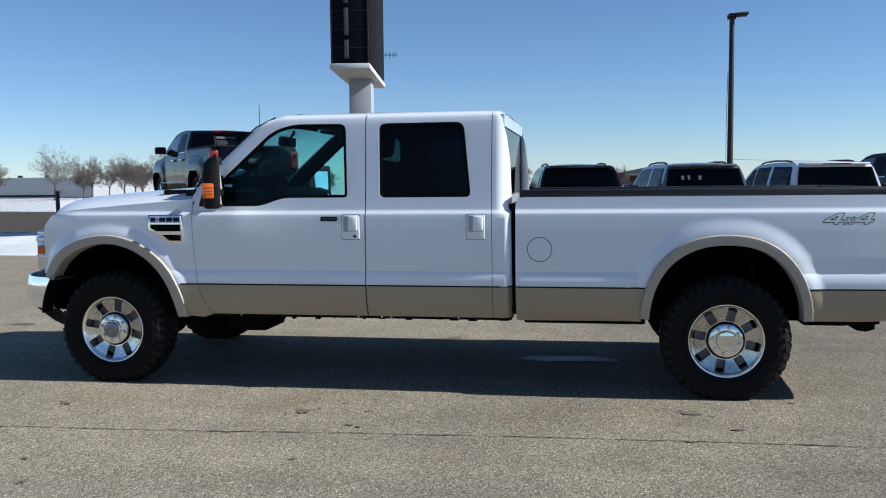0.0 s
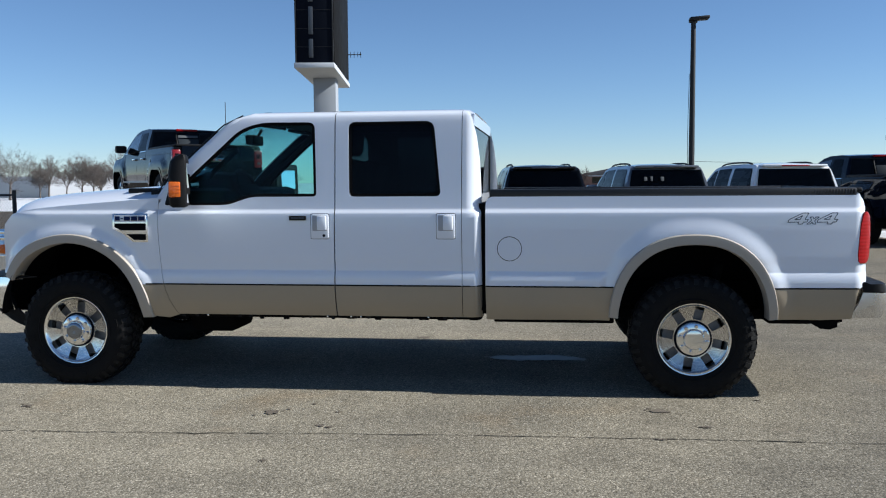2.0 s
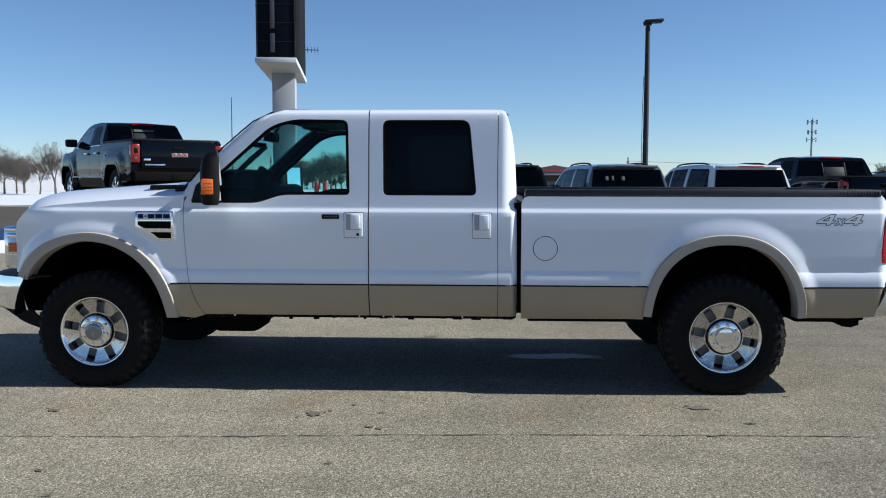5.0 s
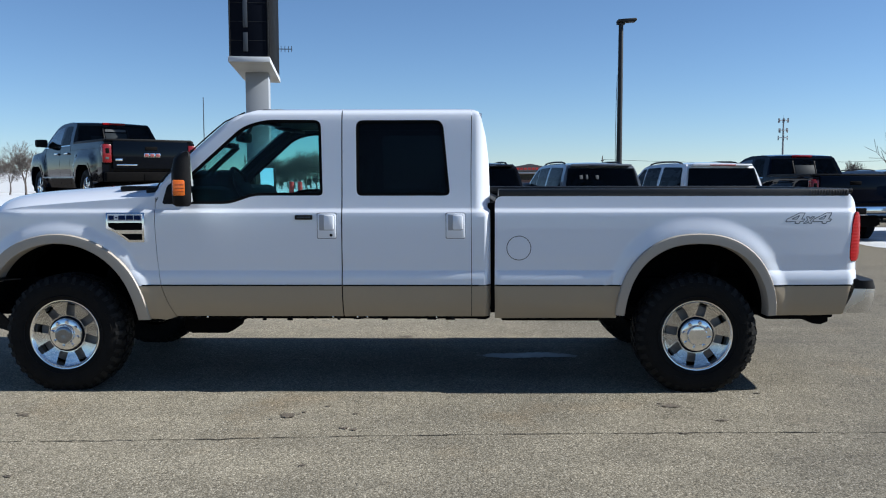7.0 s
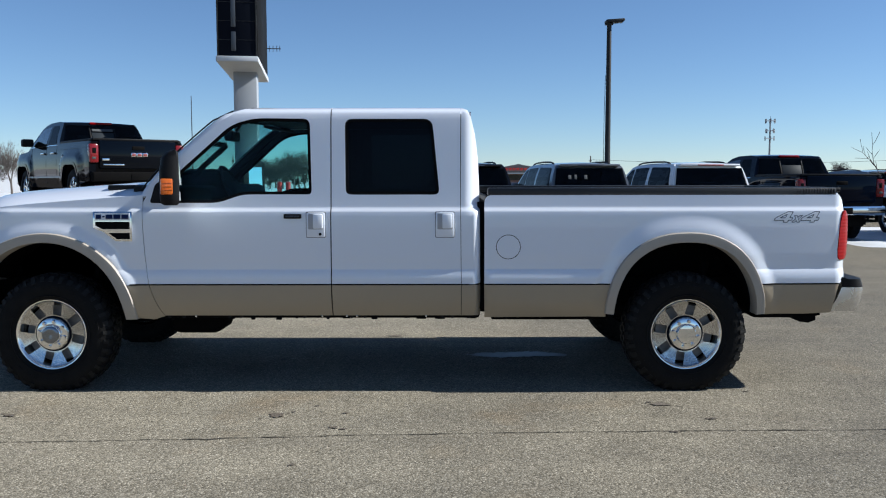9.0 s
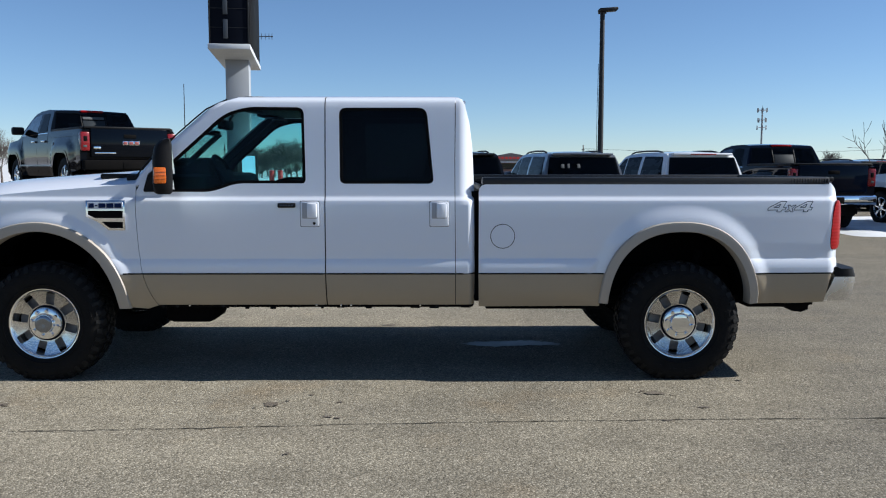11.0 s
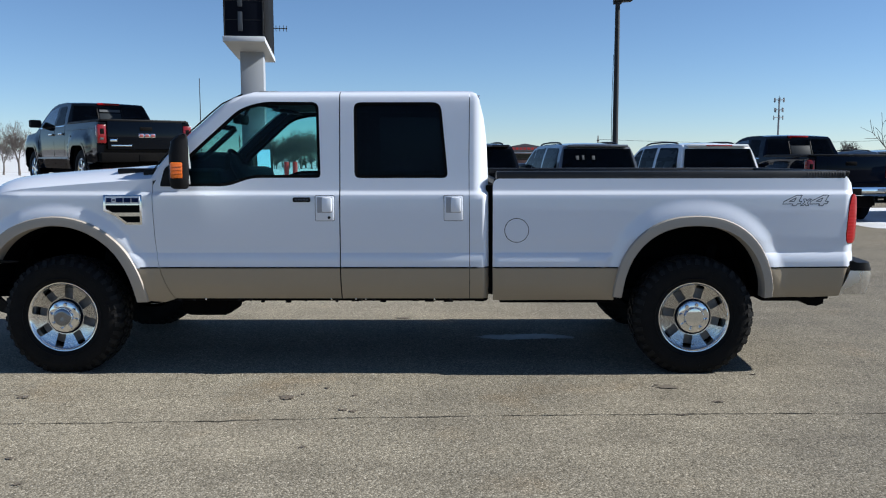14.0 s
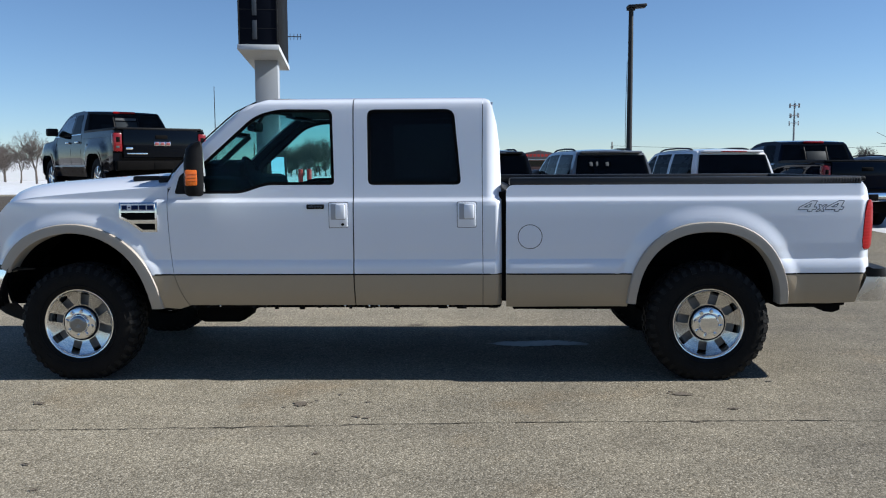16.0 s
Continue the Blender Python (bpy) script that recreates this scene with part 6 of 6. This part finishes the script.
lp = thing("lamp_post", "dark bronze square lamp post with a flat head", "lamp post", m=pose(7.20, 18.52, -0.10))
part("pole", cone(bmesh.new(), (0, 0, 0.5), (0, 0, 5.78), 0.085, 0.065, 16), M["pole"], lp)
part("footing", cone(bmesh.new(), (0, 0, 0), (0, 0, 0.55), 0.26, 0.26, 20), M["concrete"], lp)
hd = part("lamp_head", box(bmesh.new(), -0.16, 0.36, -0.17, 0.17, -0.035, 0.045, 0.03), M["pole"], lp, m=pose(0.05, 0, 5.86, 0, -4, 0))
part("lamp_lens", boxbm(0.0, 0.33, -0.13, 0.13, -0.045, -0.034, 0.003), M["sliding"], hd)
part("lamp_arm", boxbm(-0.12, 0.10, -0.05, 0.05, 5.76, 5.84, 0.01), M["pole"], lp)
bm = tube(bmesh.new(), [(-0.085 - 0.025 * math.sin(math.pi * i / 10), 0, 4.4 - 0.34 * i) for i in range(11)], 0.007, 5)
part("cable", bm, M["pole"], lp)

tw = thing("cell_tower", "distant steel cell tower with antenna panels", "tower", m=pose(98.3, 254, 0))
part("mast", cone(bmesh.new(), (0, 0, 0), (0, 0, 18.6), 0.36, 0.22, 8), M["tower"], tw)
for z, n in ((18.1, 6), (15.2, 4), (13.0, 3)):
    part("platform", lathe(bmesh.new(), [(0.3, 0), (1.5, 0), (1.5, 0.12), (0.3, 0.12)], 10), M["steel"], tw, m=pose(0, 0, z, 90, 0, 0))
    for k in range(n):
        a = 2 * math.pi * k / n + 0.3
        part("antenna_panel", boxbm(-0.13, 0.13, -0.10, 0.10, -0.65, 0.65), M["tower"], tw, m=pose(1.45 * math.cos(a), 1.45 * math.sin(a), z, 0, 0, math.degrees(a)))
part("lightning_rod", cone(bmesh.new(), (0, 0, 18.6), (0, 0, 19.6), 0.06, 0.02, 6), M["pole"], tw)

for x, y, h in ((15.8, 74, 3.45), (-16, 70, 3.4)):
    up = thing("utility_pole", "thin wooden utility pole carrying wires", "pole", "utility poles", m=pose(x, y, 0))
    part("shaft", cone(bmesh.new(), (0, 0, 0), (0, 0, h), 0.07, 0.05, 8), M["bark"], up)
    part("insulator", boxbm(-0.12, 0.12, -0.05, 0.05, h - 0.5, h - 0.4), M["bark"], up)
bm = bmesh.new()
for z0 in (3.1,):
    pts = [(15.8 + 60 * i / 12, 74 + 4 * i / 12, z0 - 0.35 * math.sin(math.pi * (i % 6) / 6)) for i in range(13)]
    tube(bm, pts, 0.014, 4)
tagged(part("power_line", bm, M["pole"], label="thin black power line against the sky"), category="wire")


# ---- trees ----
def tree(name, m, h, seed, label, group="bare trees", wide=0.5, fine=6, thin=1.0):
    """A bare tree: a trunk that forks again and again into a haze of fine twigs; wide: how far the crown spreads."""
    rnd = random.Random(seed)
    t = thing(name, label, "tree", group, m)
    trunk, crown = bmesh.new(), []
    sapling = fine < 5

    def turned(d, angle, az):
        u = d.orthogonal().normalized()
        ax = Matrix.Rotation(az, 3, d) @ u
        return (Matrix.Rotation(angle, 3, ax) @ d).normalized()

    def limb(p, d, length, r, level):
        n = 4 if level < 3 else 3 if level < 5 else 2
        az = rnd.uniform(0, 6.28)
        for i in range(n):
            d = (d + Vector((rnd.uniform(-1, 1), rnd.uniform(-1, 1), rnd.uniform(-0.1, 0.6))) * (0.10 + 0.03 * level)).normalized()
            q, r2 = p + d * (length / n), r * 0.88
            if level < 2:
                cone(trunk, p, q, r, r2, 7, False)
            else:
                crown.append((p, q, r, r2))
            p, r = q, r2
            if (1 if i < 2 else 0) <= level < fine and (i < n - 1 or not level) and not (sapling and not level) and rnd.random() < (1.0 if level > 2 else 0.7):
                az += 2.4
                nd = turned(d, rnd.uniform(0.35, 0.75) * (0.7 + wide * 0.6), az)
                limb(p.copy(), nd, length * rnd.uniform(0.45, 0.70), r * 0.5, level + (2 if level == 3 else 1))
        if level < fine:
            k = (4 if level == 0 and not sapling else 2 + (rnd.random() < 0.35))
            for c in range(k):
                az += 6.28 / k + rnd.uniform(-0.4, 0.4)
                nd = turned(d, rnd.uniform(0.20, 0.50) * (0.6 + wide), az)
                limb(p.copy(), nd, length * rnd.uniform(0.62, 0.86), r * (0.62 if k > 2 else 0.72), level + 1)

    limb(Vector((0, 0, -0.1)), Vector((0, 0, 1)), h * (0.20 if not sapling else 0.4), h * 0.022 * thin, 0)
    top = max(q.z for _, q, _, _ in crown)
    k = h / top
    bmesh.ops.scale(trunk, vec=(k, k, k), verts=trunk.verts)
    part("trunk", trunk, M["bark"], t)
    verts, faces = [], []
    for a, b, r0, r1 in crown:
        d = (b - a).normalized()
        u = d.orthogonal().normalized()
        w = d.cross(u)
        j0 = len(verts)
        for p, r in ((a * k, max(r0, 0.014 * thin)), (b * k, max(r1, 0.011 * thin))):
            for j in range(3):
                c = 2 * math.pi * j / 3
                verts.append(p + (u * math.cos(c) + w * math.sin(c)) * r)
        faces += [(j0 + j, j0 + (j + 1) % 3, j0 + 3 + (j + 1) % 3, j0 + 3 + j) for j in range(3)]
    me = bpy.data.meshes.new("crown")
    me.from_pydata(verts, [], faces)
    me.materials.append(M["twig"])
    c = new("crown", me)
    c.parent = t
    return t


EX, EY = 2.74, -5.90        # a point on the walk, from which far things are set out by slope and distance


def far_at(slope, d, x0=EX):
    return pose(x0 + slope * d, EY + d, -0.06 - lie(x0 + slope * d, EY + d))


for i, (s, d, h, x0, w) in enumerate(((-0.665, 138, 8.9, 3.48, 1.05), (-0.614, 150, 7.2, 3.48, 0.5), (-0.570, 140, 7.3, 3.48, 0.6), (-0.546, 152, 6.0, 3.48, 0.5), (-0.745, 140, 5.8, 3.48, 0.5), (-0.59, 158, 6.6, 3.48, 0.55),
                                      (-0.503, 135, 7.4, EX, 0.4), (-0.522, 140, 5.4, EX, 0.6), (-0.540, 150, 5.6, EX, 0.6), (-0.205, 118, 4.6, EX, 0.6), (-0.190, 124, 5.2, EX, 0.6), (-0.177, 116, 5.4, EX, 0.65),
                                      (-0.164, 120, 5.0, EX, 0.6), (-0.220, 130, 4.8, EX, 0.6), (-0.15, 128, 4.6, EX, 0.6), (0.443, 150, 4.4, EX, 0.7), (0.034, 175, 4.6, 3.48, 0.7), (-0.074, 140, 4.2, 3.48, 0.6), (-0.30, 140, 4.5, EX, 0.6), (-0.183, 145, 5.6, EX, 0.6), (-0.198, 140, 5.2, EX, 0.6), (-0.171, 132, 5.9, EX, 0.7), (-0.158, 136, 5.6, EX, 0.7), (-0.146, 140, 5.3, EX, 0.7), (-0.212, 138, 4.9, EX, 0.7), (-0.226, 142, 4.4, EX, 0.7), (-0.192, 134, 5.0, EX, 0.7), (-0.625, 146, 6.2, 3.48, 0.6), (-0.555, 144, 6.8, 3.48, 0.6))):
    tree("bare_tree", far_at(s, d, x0), h + (1.25 if s < -0.4 else 0), 10 + i, "leafless winter tree with fine grey-brown twigs", wide=w * 1.2, thin=0.8)
rnd = random.Random(31)
for i in range(9):
    tree("bare_bush", far_at(-0.228 + 0.0105 * i, rnd.uniform(112, 126)), rnd.uniform(1.7, 2.9), 60 + i, "leafless bush with dense grey-brown twigs", group="bare bushes", wide=0.8, fine=5, thin=0.9)
tree("sapling", pose(15.85, 20.2, 0), 2.85, 79, "young leafless sapling with a few thin branches", group="saplings", wide=0.5, fine=3, thin=0.6)

# ---- far buildings ----
bd = thing("warehouse", "long low grey warehouse with a white end bay", "building")
X0, YB = 3.48, EY + 168
part("wall", boxbm(X0 - 0.95 * 168, X0 - 0.612 * 168, YB, YB + 30, -1.6, 2.95), M["grey_wall"], bd)
part("white_bay", boxbm(0, 19, 0, 14, -1.6, 3.15), M["white_wall"], bd, "white end bay", m=pose(X0 - 0.611 * 168, YB - 0.3, 0, 0, 0, 32))
part("roof_edge", boxbm(X0 - 0.95 * 168, X0 - 0.612 * 168, YB - 0.2, YB + 0.1, 2.95, 3.12), M["white_wall"], bd)
for s in (-0.722, -0.684):
    part("roof_vent", boxbm(X0 + s * 168 - 0.35, X0 + s * 168 + 0.35, YB + 2, YB + 2.7, 2.9, 3.6), M["pole"], bd)
bk = thing("brick_shop", "low brown shop with a gabled roof and red lettering", "building")
D = 190
xm, yb = EX + 0.0804 * D, EY + D
part("wall", boxbm(xm - 8.5, xm + 8.5, yb, yb + 14, -0.1, 2.9), M["brick"], bk)
bm = bmesh.new()
tri = [(xm - 9.3, 2.7), (xm + 9.3, 2.7), (xm, 4.45)]
a = [bm.verts.new((x, yb - 0.6, z)) for x, z in tri]
b = [bm.verts.new((x, yb + 14.6, z)) for x, z in tri]
bm.faces.new(a)
bm.faces.new(list(reversed(b)))
for i in range(3):
    bm.faces.new((a[i], b[i], b[(i + 1) % 3], a[(i + 1) % 3]))
part("roof", bm, M["roof"], bk)
part("sign_board", boxbm(xm - 3.2, xm + 3.2, yb - 0.75, yb - 0.62, 2.95, 3.75), M["roof"], bk)
for k in range(7):
    part("letter_bar", boxbm(xm - 2.9 + 0.83 * k, xm - 2.9 + 0.83 * k + 0.6, yb - 0.85, yb - 0.74, 3.08, 3.6), M["sign_red"], bk)
part("shop_window", boxbm(xm - 6, xm + 6, yb - 0.05, yb + 0.1, 0.9, 2.2), M["car_glass"], bk)
part("canopy", boxbm(xm - 7.5, xm + 7.5, yb - 1.2, yb, 2.35, 2.6), M["grey_wall"], bk)

sh = thing("long_shed", "long low grey shed near the horizon", "building")
part("wall", boxbm(EX + 0.425 * 200, EX + 0.75 * 200, EY + 200, EY + 225, -0.1, 1.9), M["grey_wall"], sh)
part("roof", boxbm(EX + 0.424 * 200, EX + 0.752 * 200, EY + 199.4, EY + 225.5, 1.9, 2.1), M["roof"], sh)
for i in range(8):
    x = EX + (0.43 + 0.035 * i) * 200
    part("bay_door", boxbm(x, x + 3.4, EY + 199.9, EY + 200.0, 0, 1.5), M["white_wall"], sh)

for x, y in ((-6.4, 60.0), (-3.2, 62.0)):
    suv(at_stall(x, y, 100), M["car_white"], "white suv parked far off beyond the lot", "far cars")
for x in (-8.86, -8.27):
    bo = thing("red_barrel", "round red barrel standing on the far lot", "barrel", "red barrels", m=pose(x, 54, 0))
    part("drum", lathe(bmesh.new(), [(0.001, 0), (0.16, 0), (0.17, 0.02), (0.17, 0.40), (0.178, 0.42), (0.17, 0.44), (0.17, 0.80), (0.178, 0.82), (0.17, 0.84), (0.165, 1.18), (0.10, 1.22), (0.001, 1.22)], 20), M["red_paint"], bo, m=pose(0, 0, 0, 90, 0, 0))


# ---- verges, snow, fence ----
def patch(name, x0, x1, y0, y1, h, material, label, category, nx, ny, seed, kind="structure", edge=1.0):
    """A low bank with a ragged rim."""
    bm = bmesh.new()
    g = []
    for i in range(nx):
        row = []
        for j in range(ny):
            u, v = i / (nx - 1), j / (ny - 1)
            x, y = x0 + (x1 - x0) * u, y0 + (y1 - y0) * v
            e = min(u, 1 - u) * abs(x1 - x0), min(v, 1 - v) * abs(y1 - y0)
            rim = smoothstep(min(e) / edge)
            n = noise.noise(Vector((x * 0.7 + seed, y * 0.7, 0))) * 0.35 + noise.noise(Vector((x * 2.3, y * 2.3, seed))) * 0.2
            wob = (1 - rim) * 0.5 * edge
            row.append(bm.verts.new((x + wob * noise.noise(Vector((x, y, 7 + seed))), y + wob * noise.noise(Vector((x, y, 17 + seed))), -lie(x, y) - 0.03 + (0.035 + h * (1 + n)) * rim)))
        g.append(row)
    for i in range(nx - 1):
        for j in range(ny - 1):
            bm.faces.new((g[i][j], g[i + 1][j], g[i + 1][j + 1], g[i][j + 1]))
    return tagged(part(name, bm, material, label=label, smooth=80), category=category, kind=kind)


patch("grass_verge", -60, -7.6, 15.2, 37, 0.05, M["grass"], "strip of dead brown grass behind the fence", "grass", 60, 30, 2)
patch("snow_bank", -40, -6.3, 10.3, 16.4, 0.19, M["snow"], "ploughed bank of old snow at the edge of the lot", "snow", 110, 40, 5, edge=0.7)
patch("snow_field", -120, -20, 36, 160, 0.04, M["snow"], "thin snow cover over the field", "snow", 40, 40, 8, edge=6)
patch("snow_patch", 11.2, 34, 11.9, 19.5, 0.05, M["snow"], "trodden snow at the edge of the parked row", "snow", 90, 40, 11, edge=0.8)
patch("snow_field", 18, 160, 41, 190, 0.04, M["snow"], "thin snow cover over the field", "snow", 40, 40, 14, edge=6)
patch("snow_field", -60, 15, 44, 112, 0.04, M["snow"], "thin snow cover over the field", "snow", 40, 40, 18, edge=6)

fn = thing("chain_link_fence", "black chain-link fence with round posts along the verge", "fence")
FY, FXE = 15.95, -10.95
for k in range(8):
    x = FXE - 3.0 * k
    part("post", cone(bmesh.new(), (x, FY, -0.02), (x, FY, 1.30 if k == 0 else 1.20), 0.055 if k == 0 else 0.035, 0.055 if k == 0 else 0.035, 10), M["pole"], fn)
part("top_rail", cone(bmesh.new(), (FXE, FY, 1.17), (FXE - 21, FY, 1.17), 0.026, 0.026, 8), M["pole"], fn)
verts, faces = [], []
step, hh, wr = 0.085, 1.12, 0.0032
n = int(12 / step)
for sgn in (1, -1):
    for i in range(-14, n + 14):
        xa, xb = FXE - i * step, FXE - i * step - sgn * hh * 0.75
        lo, hi = 0.0, 1.0
        for lim, side in ((FXE - 12, 1), (FXE, -1)):
            da, db = side * (xa - lim), side * (xb - lim)
            if da < 0 and db < 0:
                lo, hi = 1, 0
            elif da < 0:
                lo = max(lo, da / (da - db))
            elif db < 0:
                hi = min(hi, da / (da - db))
        if lo >= hi:
            continue
        k = len(verts)
        for t in (lo, hi):
            x, z = xa + (xb - xa) * t, 0.04 + hh * t
            verts += [(x - wr, FY - wr, z), (x + wr, FY - wr, z), (x, FY + wr, z)]
        faces += [(k + j, k + (j + 1) % 3, k + 3 + (j + 1) % 3, k + 3 + j) for j in range(3)]
me = bpy.data.meshes.new("wire_mesh")
me.from_pydata(verts, [], faces)
me.materials.append(M["pole"])
wm = new("wire_mesh", me)
wm.parent = fn

# ---- crack, stains and damp on the lot ----
def ribbon(name, pts, w, material, label, seed, step=0.05, rough=0.02):
    rnd = random.Random(seed)
    bm, rows, s = bmesh.new(), [], 0
    for (xa, ya), (xb, yb_) in zip(pts, pts[1:]):
        n_ = max(2, int(abs(xb - xa) / step))
        for i in range(n_):
            t = i / n_
            x, y = xa + (xb - xa) * t, ya + (yb_ - ya) * t
            y += rough * noise.noise(Vector((x * 2.1, seed, 0))) + rough * 0.6 * noise.noise(Vector((x * 9, seed, 3)))
            ww = w * max(0.4, 0.9 + 1.1 * noise.noise(Vector((x * 3.3, 5, seed))) + 0.5 * rnd.uniform(-1, 1))
            rows.append((bm.verts.new((x, y - ww / 2, 0.004)), bm.verts.new((x, y + ww / 2, 0.004))))
    for a, b in zip(rows, rows[1:]):
        bm.faces.new((a[0], b[0], b[1], a[1]))
    return tagged(part(name, bm, material, label=label), category="crack", kind="structure")


ribbon("pavement_crack", [(-9, -1.72), (-3, -1.36), (0.17, -1.20), (1.42, -1.13), (2.65, -1.03), (4.0, -0.98), (5.2, -0.95), (9, -0.84), (14, -0.7)], 0.009, M["crack"], "long thin dark crack across the asphalt", 3, step=0.03)


def blot(x, y, rx, ry, material, name, label, category, seed, z=0.005, n=44):
    """A ragged stain with a few drops round it."""
    rnd = random.Random(seed)
    bm = bmesh.new()
    drops = [(x, y, rx, ry)] + [(x + rnd.uniform(-2, 2) * rx, y + rnd.uniform(-2, 2) * ry, rx * f, ry * f) for f in (0.3, 0.22, 0.18, 0.14)]
    for cx, cy, ax, ay in drops:
        vs = []
        for i in range(n):
            a = 2 * math.pi * i / n
            r = max(0.25, 1 + 0.6 * noise.noise(Vector((math.cos(a) * 1.5 + seed * 3.1 + cx, math.sin(a) * 1.5, seed))) + 0.3 * noise.noise(Vector((math.cos(a) * 5, math.sin(a) * 5 + cy, seed * 1.7))))
            vs.append(bm.verts.new((cx + ax * r * math.cos(a), cy + ay * r * math.sin(a), z)))
        bm.faces.new(vs)
    bmesh.ops.triangulate(bm, faces=bm.faces[:])
    return tagged(part(name, bm, material, label=label), category=category, kind="structure")


for i, (x, y, rx, ry) in enumerate(((0.025, -0.65, 0.035, 0.025), (1.68, -0.645, 0.05, 0.045), (1.90, -0.42, 0.015, 0.012), (2.10, -0.595, 0.018, 0.012), (2.065, -0.91, 0.024, 0.020), (2.127, -0.935, 0.022, 0.018), (1.94, -1.57, 0.016, 0.016),
                                    (4.11, -0.39, 0.055, 0.035), (4.34, -0.716, 0.04, 0.014), (4.045, -0.99, 0.03, 0.012), (0.51, -1.76, 0.02, 0.016), (-2.40, 2.32, 0.12, 0.05), (2.25, 2.05, 0.06, 0.04), (-1.3, -0.62, 0.04, 0.03), (0.72, -2.1, 0.02, 0.015), (4.777, -0.05, 0.02, 0.012), (1.41, 1.0, 0.03, 0.03))):
    blot(x, y, rx, ry, M["oil"], "oil_spot", "small dark oil spot on the asphalt", "stain", i + 1)
bm = bmesh.new()
vs = []
for i in range(120):
    a = 2 * math.pi * i / 120
    r = 1 + 0.35 * noise.noise(Vector((math.cos(a) * 1.2, math.sin(a) * 1.2, 4))) + 0.30 * noise.noise(Vector((math.cos(a) * 9, math.sin(a) * 9, 9)))
    vs.append(bm.verts.new((3.30 + 0.36 * r * math.cos(a), 1.20 + 0.11 * r * math.sin(a), 0.004)))
bm.faces.new(vs)
bmesh.ops.triangulate(bm, faces=bm.faces[:])
tagged(part("dusty_patch", bm, M["wet"], label="faint pale dusty patch on the shaded asphalt"), category="stain", kind="structure")
